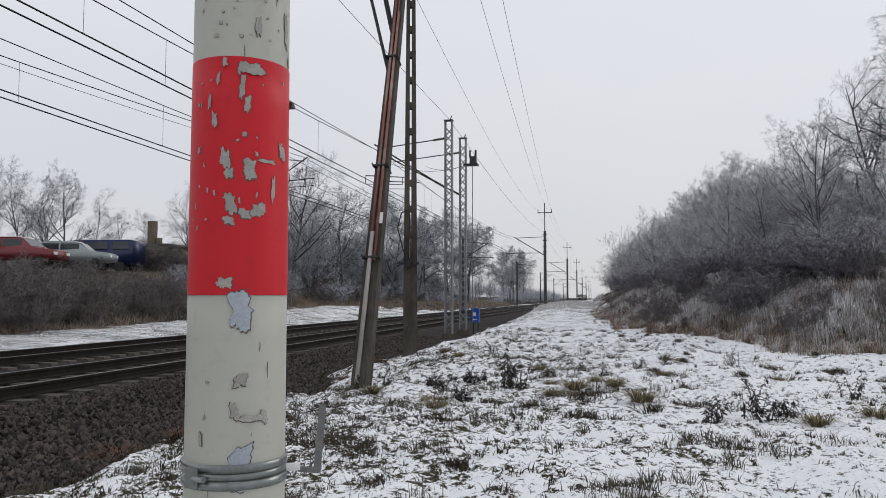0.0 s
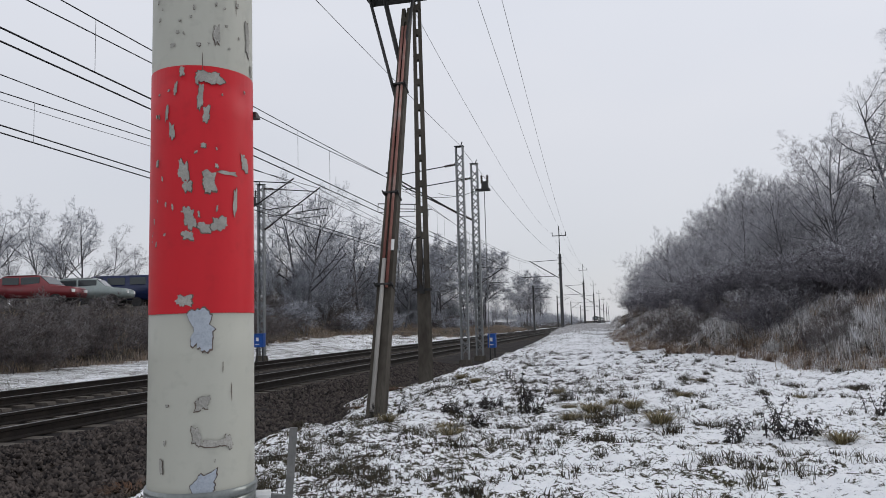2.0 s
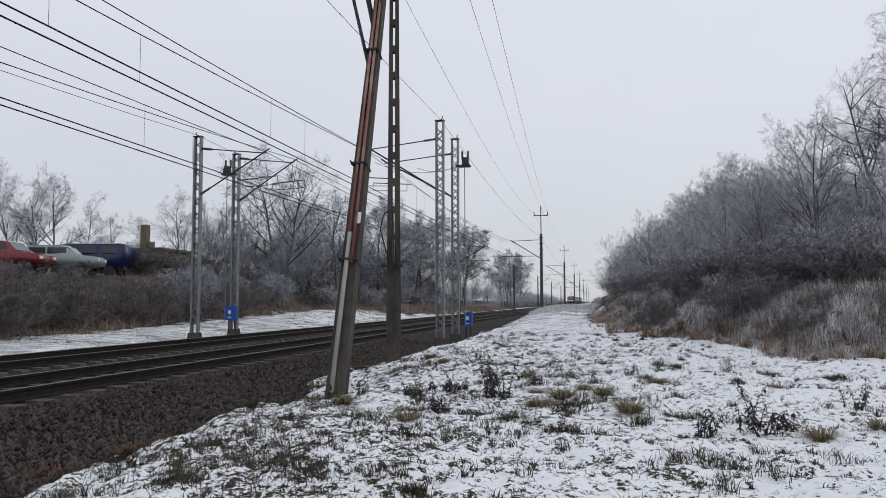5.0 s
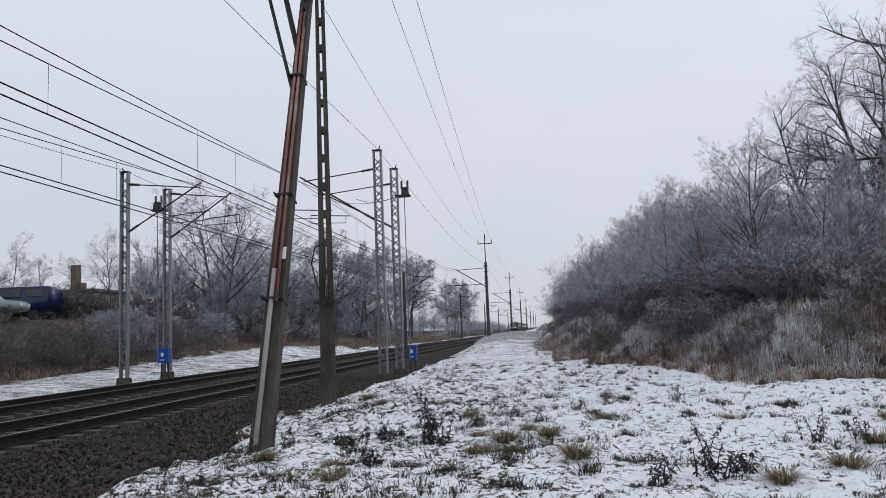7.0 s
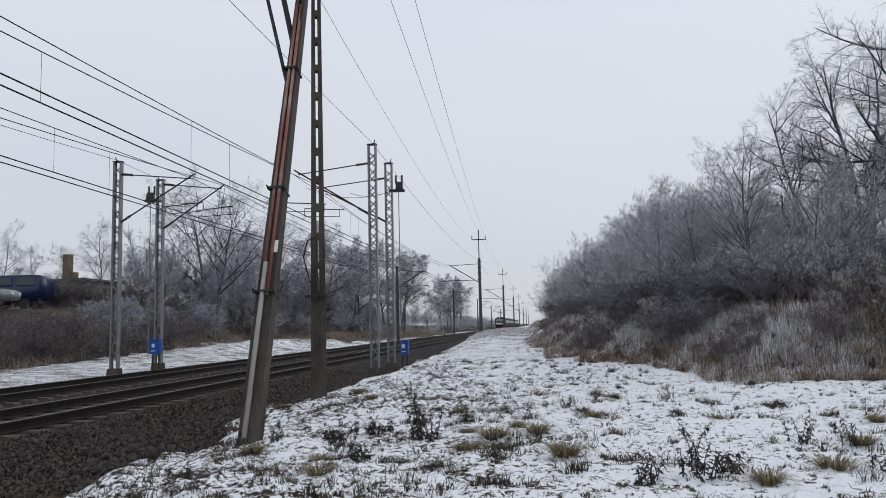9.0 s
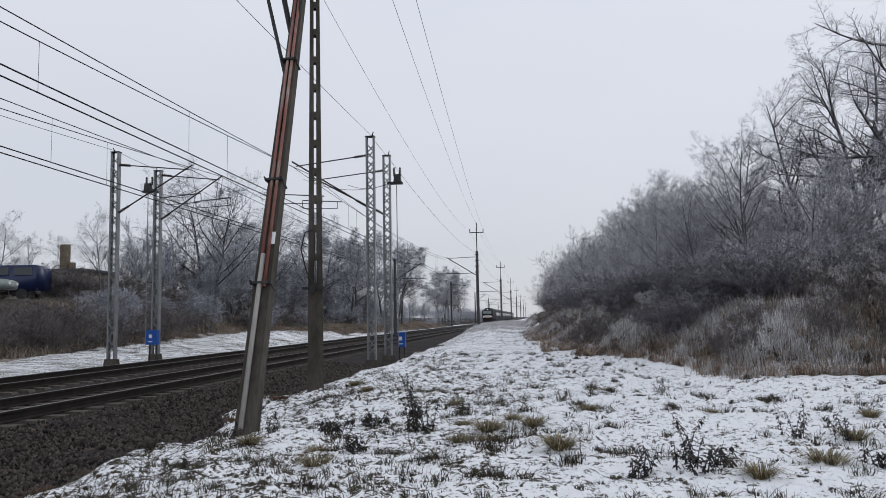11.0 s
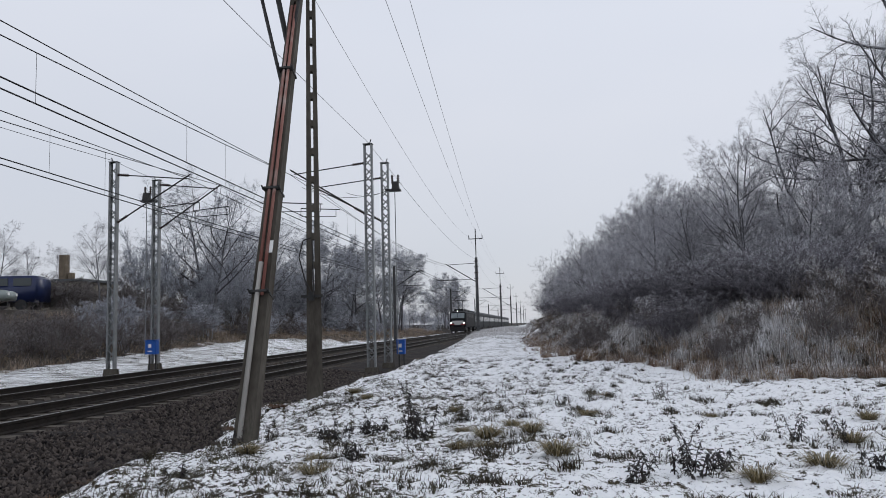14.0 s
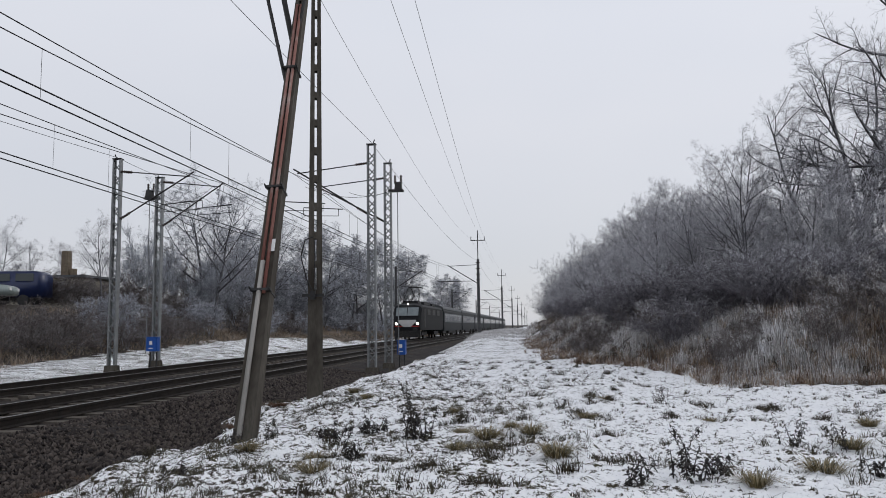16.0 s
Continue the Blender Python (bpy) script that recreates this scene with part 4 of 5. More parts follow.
def tree_meshes(seed, height, radius, plan, twig, first_limbs=1, twig_r=0.008, bark=None, tips=None, fan=0.4, foot=0.25):
    """Dark limbs as one mesh, fine twigs as another; tips: the rime on the outermost twigs, where they stand free."""
    rng = np.random.RandomState(seed)
    out = [[] for _ in plan]
    for k in range(first_limbs):
        d = np.array([0, 0, 1.0]) if first_limbs == 1 else np.array([*rng.normal(0, fan, 2), 1.0])
        grow(out, rng, np.array([*rng.normal(0, foot * (first_limbs > 1), 2), -0.3]), d / np.linalg.norm(d), height * (0.7 + 0.45 * rng.rand() if k else 1), radius * (1 if k == 0 else 0.8), 0, len(plan) - 1, plan)
    trunk = None
    thick, fine = out[0] + out[1], [s for lev in out[2:-1] for s in lev]
    if first_limbs == 1:
        thick += [s for s in fine if s[6] > 0.012]
        fine = [s for s in fine if s[6] <= 0.012]
        tv, tf = tubes(thick, 6)
        trunk = raw_mesh("trunk", tv, tf, bark or BARK, True)
    else:
        fine += thick
    va, fa = tubes([(*s[:6], max(s[6], twig_r), max(s[7], twig_r * 0.7)) for s in fine], 3)
    fa = np.concatenate([fa[:, :3], fa[:, [0, 2, 3]]])
    vb, fb = spikes([(*s[:6], twig_r, 0.0015) for s in out[-1]])
    crown = raw_mesh("crown", np.concatenate([va, vb]), np.concatenate([fa, fb + len(va)]), twig)
    if tips:
        crown.materials.append(tips)
        end = np.array([s[5] for s in out[-1]])
        free = rng.rand(len(end)) < 0.85 * smoothstep((end / end.max() - 0.45) / 0.4)
        crown.polygons.foreach_set("material_index", np.concatenate([np.zeros(len(fa), np.int32), np.tile(free.astype(np.int32), 3)]))
    return trunk, crown


def place_tree(name, meshes, x, y, s, turn, label, group, lean=0.0, sz=None):
    at = (x, y, float(land(x, y)) - 0.05)
    if meshes[0] is None:
        t = tagged(new(name, meshes[1]), label, "shrub", group)
        t.location = at
    else:
        t = thing(name, label, "tree", group, at)
    t.rotation_euler = (lean, 0, turn)
    t.scale = (s, s, sz or s)
    for n, me in zip(("trunk", "crown"), meshes if meshes[0] is not None else ()):
        o = new(n, me)
        o.parent = t
    return t


BIG = [(10, 15, 0.4, 0.05, 0.95, 0.0), (7, 9, 0.42, 0.1, 0.8, 0.03), (4, 9, 0.46, 0.13, 0.85, 0.0), (2, 8, 0.55, 0.14, 0.85, 0.0), (1, 0, 0, 0.12, 0, 0.0)]
DARK = [(9, 12, 0.5, 0.06, 0.8, 0.0), (6, 8, 0.44, 0.11, 0.8, 0.05), (4, 8, 0.48, 0.14, 0.8, 0.02), (2, 6, 0.6, 0.14, 0.8, 0.0), (1, 0, 0, 0.15, 0, 0.0)]
MID = [(8, 14, 0.4, 0.05, 0.7, 0.0), (5, 8, 0.45, 0.09, 0.75, 0.06), (3, 7, 0.5, 0.12, 0.85, 0.02), (1, 6, 0.8, 0.14, 0.8, 0.0), (1, 0, 0, 0.15, 0, 0.0)]
BUSH = [(5, 7, 0.46, 0.09, 0.55, 0.03), (3, 7, 0.5, 0.12, 0.7, 0.06), (1, 6, 0.8, 0.15, 0.75, 0.03), (1, 0, 0, 0.2, 0, 0.02)]
SCRUB = [(4, 6, 0.4, 0.1, 0.6, 0.03), (2, 6, 0.5, 0.14, 0.75, 0.06), (1, 5, 0.7, 0.18, 0.8, 0.03), (1, 0, 0, 0.2, 0, 0.02)]
big_trees = [tree_meshes(11 + k, 10.0, 0.17, BIG, TWIG_BIG, 1, 0.0026) for k in range(3)]
mid_trees = [tree_meshes(31 + k, 7.0, 0.08, MID, TWIG, 1, 0.0036) for k in range(4)]
dark_trees = [tree_meshes(41 + k, 8.0, 0.13, DARK, TWIG_FAR, 1, 0.0065) for k in range(3)]
ROUND = [(8, 14, 0.45, 0.05, 1.0, 0.0), (5, 9, 0.48, 0.1, 0.85, 0.03), (3, 8, 0.5, 0.12, 0.85, 0.0), (1, 7, 0.8, 0.14, 0.8, 0.0), (1, 0, 0, 0.15, 0, 0.0)]
round_trees = [tree_meshes(91 + k, 8.0, 0.12, ROUND, TWIG_FAR, 1, 0.010) for k in range(3)]
frost_bush = [tree_meshes(51 + k, 2.4, 0.016, BUSH, TWIG, 8, 0.0036, fan=0.24) for k in range(3)]
dark_bush = [tree_meshes(61 + k, 2.4, 0.018, SCRUB, TWIG_DARK, 18, 0.005, tips=TWIG, fan=0.32, foot=0.45) for k in range(3)]
pale_bush = [tree_meshes(56 + k, 2.4, 0.018, BUSH, TWIG_FAR, 8, 0.008, fan=0.35) for k in range(3)]
brown_bush = [tree_meshes(71 + k, 2.2, 0.016, SCRUB, TWIG_BROWN, 16, 0.007, fan=0.38, foot=0.4) for k in range(3)]
rime_bush = [tree_meshes(81 + k, 2.2, 0.014, SCRUB, TWIG_BROWN, 9, 0.008, tips=RIME, fan=0.3, foot=0.25) for k in range(3)]

rnd = random.Random(5)
# right-hand bank: tall frosted trees standing highest behind the scrub
R_TREE = "bare deciduous tree white with hoarfrost on the bank"
for x, y, s in ((20.5, 31, 0.9), (21.6, 33.5, 1.02), (25.5, 26.5, 1.2), (23.3, 28.0, 1.28), (24.5, 31.5, 1.2), (27.5, 30, 1.35), (21.2, 38, 0.92), (26.5, 38, 1.2), (30.5, 36, 1.4), (19.0, 42, 0.76), (31, 46, 1.3), (21.5, 49, 0.8), (27, 56, 1.05), (33, 58, 1.3), (21.5, 68, 0.85)):
    place_tree("tree", big_trees[rnd.randrange(3)], x, y, s, rnd.uniform(0, 6.28), R_TREE, "trees on the right-hand bank", rnd.uniform(-0.05, 0.05))
TALL = "tall many-stemmed leafless shrub white with frost"
for k in range(96):
    # staggered rows, highest in the middle of the bank
    y = 27 + 98 * (k // 4 / 24) ** 1.4 + rnd.uniform(-1.3, 1.3)
    depth = 3.9 + 1.75 * (k % 4) + rnd.uniform(-0.7, 0.7)
    x = float(np.interp(y, EDGE_Y, EDGE_X)) + depth
    if y < 31:
        x = max(x, 13.0 + 1.6 * (k % 4) + rnd.uniform(-0.5, 0.5))
    tall = np.interp(depth, [3.5, 5.5, 9.5], [3.9, 5.0, 5.9]) * rnd.uniform(0.85, 1.15) * (0.72 if x > 15.5 and y < 40 else 1.0 if y < 45 else 1.15)
    if rnd.random() < 0.6:
        place_tree("tree", mid_trees[rnd.randrange(4)], x, y, tall / 7.4, rnd.uniform(0, 6.28), "slender bare tree with frosted twigs in a thicket", "trees on the right-hand bank", rnd.uniform(-0.06, 0.06))
    else:
        place_tree("shrub", frost_bush[rnd.randrange(3)], x, y, rnd.uniform(1.3, 1.7), rnd.uniform(0, 6.28), TALL, "tall shrubs on the right-hand bank", 0, tall / 2.7)
for k in range(84):
    y = 23 + 70 * (k / 52) ** 1.5 + rnd.uniform(-0.6, 0.6)
    x = float(np.interp(y, EDGE_Y, EDGE_X)) + rnd.uniform(2.7, 5.2)
    if k >= 52:
        x, y = rnd.uniform(13.2, 23), rnd.uniform(21, 27)
    if k >= 78:
        x, y = rnd.uniform(11.8, 16.5), rnd.uniform(24, 31)
    place_tree("shrub", dark_bush[rnd.randrange(3)], x, y, rnd.uniform(1.0, 1.4), rnd.uniform(0, 6.28), "dense dark leafless shrub dusted with frost", "shrubs on the right-hand bank", 0, rnd.uniform(0.55, 0.8))
for k in range(20):
    y = 22 + 46 * (k / 20) ** 1.4 + rnd.uniform(-0.4, 0.4)
    x = float(np.interp(y, EDGE_Y, EDGE_X)) + rnd.uniform(0.9, 2.6)
    if y < 24:
        x, y = rnd.uniform(12.6, 19), rnd.uniform(19.2, 21.5)
    place_tree("shrub", rime_bush[rnd.randrange(3)], x, y, rnd.uniform(0.35, 0.55), rnd.uniform(0, 6.28), "low shrub furred with white hoarfrost", "low shrubs at the scrub edge")
for k in range(28):
    y = 19 + 30 * (k / 48) ** 1.3 + rnd.uniform(-0.4, 0.4)
    x = float(np.interp(y, EDGE_Y, EDGE_X)) + rnd.uniform(0.4, 2.4)
    if y < 25:
        x, y = rnd.uniform(12.4, 20), rnd.uniform(17.9, 20.5)
    place_tree("shrub", (brown_bush if k % 3 else rime_bush)[rnd.randrange(3)], x, y, rnd.uniform(0.26, 0.42), rnd.uniform(0, 6.28), "low tangle of dry brown stalks", "low shrubs at the scrub edge")
for k in range(16):
    place_tree("shrub", rime_bush[k % 3], rnd.uniform(14.2, 20.5), rnd.uniform(18.6, 21.2), rnd.uniform(0.38, 0.62), rnd.uniform(0, 6.28), "low shrub furred with white hoarfrost", "low shrubs at the scrub edge")
# far scrub along the line, too far off to tell one shrub from the next
THIN = [(3, 5, 0.5, 0.1, 0.5, 0.05), (1, 5, 0.7, 0.15, 0.6, 0.1), (1, 0, 0, 0.2, 0, 0.08)]
far_rng = np.random.RandomState(77)
far_kinds = []
for k in range(6):
    out = [[] for _ in THIN]
    for stem in range(9):
        d = np.array([*far_rng.normal(0, 0.35, 2), 1.0])
        grow(out, far_rng, np.array([*far_rng.normal(0, 0.12, 2), -0.07]), d / np.linalg.norm(d), far_rng.uniform(0.6, 1.0), 0.01, 0, 2, THIN)
    far_kinds.append(spikes([(*q[:6], 0.010 if lev == out[0] else 0.006, 0.0015) for lev in out for q in lev]))
far_v, far_f, far_n = [], [], 0
for k in range(190):
    y = 84 + 330 * (k / 190) ** 1.3
    side = k % 4 > 0
    x = -9.6 - 15 * far_rng.rand() ** 1.3 if side else 12.5 + far_rng.uniform(0, 9)
    h = far_rng.uniform(2.4, 4.4) if 150 < y or not side else far_rng.uniform(1.1, 1.5) * np.interp(x, [-24, -10], [3.0, 1.0])
    v, f = far_kinds[k % 6]
    c, q = math.cos(k * 2.4), math.sin(k * 2.4)
    far_v.append(v @ np.array([[c, q, 0], [-q, c, 0], [0, 0, 1]]) * h + [x, y, float(land(x, y))])
    far_f.append(f + far_n)
    far_n += len(v)
tagged(new("far_scrub", raw_mesh("far_scrub", np.concatenate(far_v), np.concatenate(far_f), TWIG_FAR)), "far leafless scrub pale with frost along the line", "scrub", kind="stuff")

# left-hand bank: brown scrub below the parking area, bare trees behind
for k in range(84):
    y = 17 + 100 * (k / 84) ** 1.3 + rnd.uniform(-0.7, 0.7)
    x = -11.9 - 0.01 * y - (7.5 if y > 48 else 5.0) * rnd.random() ** 1.3
    place_tree("shrub", (brown_bush if rnd.random() < (0.85 if y < 50 else 0.5) else pale_bush)[rnd.randrange(3)], x, y, rnd.uniform(1.0, 1.45), rnd.uniform(0, 6.28), "tangled brown leafless shrub", "shrubs on the left-hand bank", 0, rnd.uniform(0.6, 0.85) if y > 50 else rnd.uniform(0.9, 1.15) * max(0.4, (3.05 - float(land(x, y))) / 2.7))
for k in range(46):
    y = 43 + 73 * (k / 46) ** 1.2 + rnd.uniform(-1, 1)
    x = -15.5 - rnd.uniform(0, 8)
    place_tree("shrub", (pale_bush if y > 54 and rnd.random() < 0.8 else brown_bush)[rnd.randrange(3)], x, y, rnd.uniform(1.4, 1.8), rnd.uniform(0, 6.28), "tall leafless thicket shrub with grey twigs", "tall shrubs on the left-hand bank", 0, rnd.uniform(1.6, 2.3) * (0.42 if y < 54 else 1.0))
L_TREE = "bare dark tree with frosted twigs behind the scrub"
for x, y, s in ((-16.0, 57, 1.2), (-18.5, 60, 1.25), (-15.0, 66, 1.05), (-18, 72, 1.2), (-14.5, 80, 1.2), (-17, 86, 1.35), (-13.5, 94, 1.3), (-16, 100, 1.4), (-13, 107, 1.4), (-11.6, 114, 1.45), (-13, 119, 1.4), (-12.6, 186, 1.5), (-14.5, 196, 1.6), (-12.2, 205, 1.5), (-22, 75, 1.1), (-27, 90, 1.3), (-20, 110, 1.2), (-27, 43, 0.72), (-30, 40, 0.78), (-28.5, 46.5, 0.75), (-33, 37, 0.8), (-32, 47, 0.8)):
    place_tree("tree", (dark_trees if y < 78 else round_trees)[rnd.randrange(3)], x, y, s, rnd.uniform(0, 6.28), L_TREE, "trees on the left-hand bank", rnd.uniform(-0.05, 0.05))
for x, y, s in ((-18.6, 46, 0.75), (-37, 55, 1.0), (-43, 56, 1.05), (-50, 62, 1.1), (-40, 70, 1.0), (-31, 72, 0.95), (-56, 58, 1.1), (-34, 57, 0.9), (-46, 52, 0.9), (-36, 76, 1.1), (-44, 80, 1.2), (-29, 80, 1.05), (-25, 78, 1.0),  (-13.5, 175, 1.2), (-13.0, 182, 1.35), (-14.5, 190, 1.4), (-13, 198, 1.3), (-15, 206, 1.4), (-12.5, 215, 1.2), (-13, 135, 0.6), (-12.5, 145, 0.6), (-14, 155, 0.7), (-14, 120, 0.7), (-12.5, 127, 0.6)):
    place_tree("tree", mid_trees[rnd.randrange(4)], x, y, s, rnd.uniform(0, 6.28), "bare tree pale with frost", "trees on the left-hand bank", rnd.uniform(-0.05, 0.05))


# ---------------------------------------------------------------- grass, weeds
def blades(name, label, pts, hts, width, material, lean=0.35, seed=3):
    """Many thin grass blades, two joined quads each."""
    rng = np.random.RandomState(seed)
    n = len(pts)
    a = rng.rand(n) * 2 * np.pi
    side = np.stack([np.cos(a), np.sin(a), 0 * a], 1) * width * 0.5
    b = rng.rand(n) * 2 * np.pi
    lean = lean * (0.15 + 1.5 * rng.rand(n) ** 1.5)
    tip = np.stack([np.cos(b) * lean, np.sin(b) * lean, np.ones(n)], 1) * np.asarray(hts)[:, None]
    mid = pts + tip * [0.35, 0.35, 0.6]
    v = np.stack([pts - side, pts + side, mid + side * 0.8, mid - side * 0.8, pts + tip + side * 0.15, pts + tip - side * 0.15], 1).reshape(-1, 3)
    i = np.arange(n)[:, None] * 6
    f = np.concatenate([i + [0, 1, 2, 3], i + [3, 2, 4, 5]])
    return tagged(new(name, raw_mesh(name, v, f, material)), label, "grass", kind="stuff")


rng = np.random.RandomState(8)
n = 380000
x, y = rng.uniform(5, 26, n), 16.8 + 60 * rng.rand(n) ** 1.6
d = thicket_depth(x, y) + 0.5 * value_noise(x, y, 0.8, 19)
tall = 0.55 + 0.45 * value_noise(x, y, 1.4, 17)
ok = (d > -1.3) & (d < 2.8 + value_noise(x, y, 2.0, 9)) & (rng.rand(n) < np.where(d > 0, (0.95 - 0.2 * d) * (0.35 + tall), 0.45 * (1 + d / 1.3) ** 2))
x, y, d, tall = x[ok], y[ok], d[ok], tall[ok]
hts = rng.uniform(0.3, 1.0, len(x)) * (0.24 + 0.3 * np.clip(d, -0.3, 1.6)) * (0.5 + tall)
base = np.stack([x, y, land(x, y) - 0.02], 1)
rime = rng.rand(len(x)) < 0.16 + 0.2 * value_noise(x, y, 2.4, 23) + 0.5 * smoothstep((d - 0.5) / 0.9) * (x < 14.5) * (y < 40)
def clumps(name, label, cx, cy, size, each, material, seed, width=0.007):
    """Clumps of arching blades that hang over outwards from their middles."""
    r = np.random.RandomState(seed)
    x, y, h = np.repeat(cx, each), np.repeat(cy, each), np.repeat(size, each) * r.uniform(0.45, 1.1, len(cx) * each)
    a = r.rand(len(x)) * 2 * np.pi
    o = np.stack([np.cos(a), np.sin(a), 0 * a], 1)
    q = np.repeat(size, each) * 0.22 * r.rand(len(x))
    bend = 0.2 + 0.85 * r.rand(len(x))
    px, py = x + o[:, 0] * q, y + o[:, 1] * q
    base = np.stack([px, py, land(px, py) - 0.03], 1)
    side = np.stack([-o[:, 1], o[:, 0], 0 * a], 1) * width * 0.5
    up = np.array([[0, 0, 1.0]])
    mid = base + o * (bend * 0.35 * h)[:, None] + up * (h * (0.85 - 0.25 * bend))[:, None]
    tip = base + o * (bend * h)[:, None] + up * (h * (1.0 - 0.65 * bend))[:, None]
    v = np.stack([base - side, base + side, mid + side * 0.8, mid - side * 0.8, tip + side * 0.2, tip - side * 0.2], 1).reshape(-1, 3)
    i = np.arange(len(x))[:, None] * 6
    return tagged(new(name, raw_mesh(name, v, np.concatenate([i + [0, 1, 2, 3], i + [3, 2, 4, 5]]), material)), label, "grass", kind="stuff")


RUSTSTRAW = frosted("rusty_dry_grass", (0.05, 0.026, 0.014), (0.2, 0.115, 0.062), (0.7, 0.7, 0.72), 0.25, 0.9)
thin = rng.rand(len(base)) < 0.14
blades("tall_dry_grass", "tall brown dry grass along the scrub edge", base[~rime & thin], hts[~rime & thin], 0.008, STRAW, 1.2)
blades("frosted_grass", "tall dry grass white with hoarfrost", base[rime & thin], hts[rime & thin] * 1.1, 0.007, RIME, 1.2, 4)
n = 26000
x, y = rng.uniform(6, 24, n), 16.8 + 40 * rng.rand(n) ** 1.5
d = thicket_depth(x, y) + 0.5 * value_noise(x, y, 0.8, 19)
ok = (d > -0.25) & (d < 3.0)
x, y, d = x[ok], y[ok], d[ok]
size = rng.uniform(0.18, 0.52, len(x)) * (0.75 + 0.3 * np.clip(d, 0, 1.2))
pick = rng.rand(len(x)) + 0.35 * value_noise(x, y, 1.6, 51)
pale = pick < 0.16 + 0.62 * smoothstep((d - 0.6) / 0.9) * np.interp(x, [13, 16], [1, 0.3])
far = 5000
fx2, fy2 = 1.9 + 6.5 * rng.rand(far) ** 1.3, 44 + 75 * rng.rand(far)
fsize = rng.uniform(0.15, 0.45, far) * np.interp(fy2, [44, 60, 80], [0.3, 0.8, 1.2])
fok = (fx2 > np.interp(fy2, [38, 70, 110], [3.7, 2.1, 1.95])) & (value_noise(fx2, fy2, 3.0, 53) > np.interp(fy2, [44, 75], [0.35, -0.4]))
clumps("trackside_weeds", "low frosted weeds and grass beside the far track", fx2[fok], fy2[fok], fsize[fok], 12, RIME, 64, 0.014)
rusty = ~pale & (pick > 0.45 + 0.25 * np.clip(d, 0, 2))
clumps("dry_grass_clumps", "arching clumps of straw-coloured dry grass", x[~pale & ~rusty], y[~pale & ~rusty], size[~pale & ~rusty], 20, STRAW, 61)
clumps("rusty_grass_clumps", "dark rust-brown clumps of matted dry grass", x[rusty], y[rusty], size[rusty], 20, RUSTSTRAW, 62)
clumps("rime_grass_clumps", "clumps of dry grass white with hoarfrost", x[pale], y[pale], size[pale], 20, RIME, 63)
n = 60000
x, y = rng.uniform(-17, -8.4, n), 16 + 130 * rng.rand(n) ** 1.2
ok = x < np.interp(y, [0, 56, 70, 110], [-11.5, -12.0, -9.2, -8.5]) + 0.7 * value_noise(x, y, 1.6, 29)
x, y = x[ok], y[ok]
blades("bank_grass", "matted brown frosted grass on the bank", np.stack([x, y, land(x, y) - 0.02], 1), rng.uniform(0.15, 0.5, len(x)) * (0.7 + 0.5 * value_noise(x, y, 2.0, 30)), 0.016, STRAW, 1.3, 10)
n = 12000
x, y = rng.uniform(7, 22, n), 17.2 + 26 * rng.rand(n) ** 1.5
d = thicket_depth(x, y)
ok = (d > 0.1) & (d < 3.4) & (rng.rand(n) < 0.3 + 0.6 * value_noise(x, y, 1.0, 27))
x, y = x[ok], y[ok]
blades("dead_stalks", "upright dark stalks of dead herbs on the slope", np.stack([x, y, land(x, y) - 0.02], 1), rng.uniform(0.45, 1.15, len(x)), 0.009, TWIG_BROWN, 0.35, 9)
n = 150000
x, y = rng.uniform(3.3, 17, n), 3.5 + 26 * rng.rand(n) ** 1.5
ok = (snow_cover(x, y) + rng.normal(0, 0.12, n) < -0.2) & (thicket_depth(x, y) < 0.2)
x, y = x[ok], y[ok]
blades("short_grass", "short withered grass between clumps of snow", np.stack([x, y, land(x, y) - 0.008], 1), rng.uniform(0.015, 0.06, len(x)), 0.007, SHORTGRASS, 0.7)

STUBBLE = frosted("dark_stubble", (0.010, 0.009, 0.007), (0.075, 0.06, 0.036), (0.5, 0.5, 0.5), 0.08)


def tussocks(n, each, reach, low, high, width, seed, label, material, patch):
    """Many small tussocks of withered blades, thickest towards the tracks."""
    r = np.random.RandomState(seed)
    x, y = r.uniform(3.5, 18, n), 3.5 + 24 * r.rand(n) ** 1.35
    bare = np.interp(x, [3.5, 5.0, 7.5, 11], [0.55, 0.5, 0.34, 0.2]) * np.interp(y, [5, 9, 16, 26], [1.1, 1.0, 0.75, 0.6])
    ok = (r.rand(n) < bare * (0.75 + 1.3 * value_noise(x, y, 0.9, patch) + 0.6 * value_noise(x, y, 0.33, patch + 1))) & (thicket_depth(x, y) < 0.2)
    tall = np.repeat(r.uniform(low, high, ok.sum()), each)
    wide = np.repeat(r.uniform(0.5, 1.4, ok.sum()) * reach, each)
    x, y = np.repeat(x[ok], each), np.repeat(y[ok], each)
    x, y = x + r.normal(0, 1, len(x)) * wide, y + r.normal(0, 1, len(x)) * wide
    blades("stubble", label, np.stack([x, y, land(x, y) - 0.008], 1), tall * r.uniform(0.4, 1.0, len(x)), width, material, 0.9, seed)


tussocks(9000, 14, 0.024, 0.03, 0.085, 0.009, 6, "dark stubble of dead stems standing out of the snow", STUBBLE, 41)
tussocks(760, 130, 0.075, 0.05, 0.13, 0.007, 5, "broad dark tussocks of frosted dead grass", STUBBLE, 44)
tussocks(2600, 40, 0.05, 0.05, 0.14, 0.006, 7, "brown tussocks of withered grass poking through the snow", SHORTGRASS, 47)


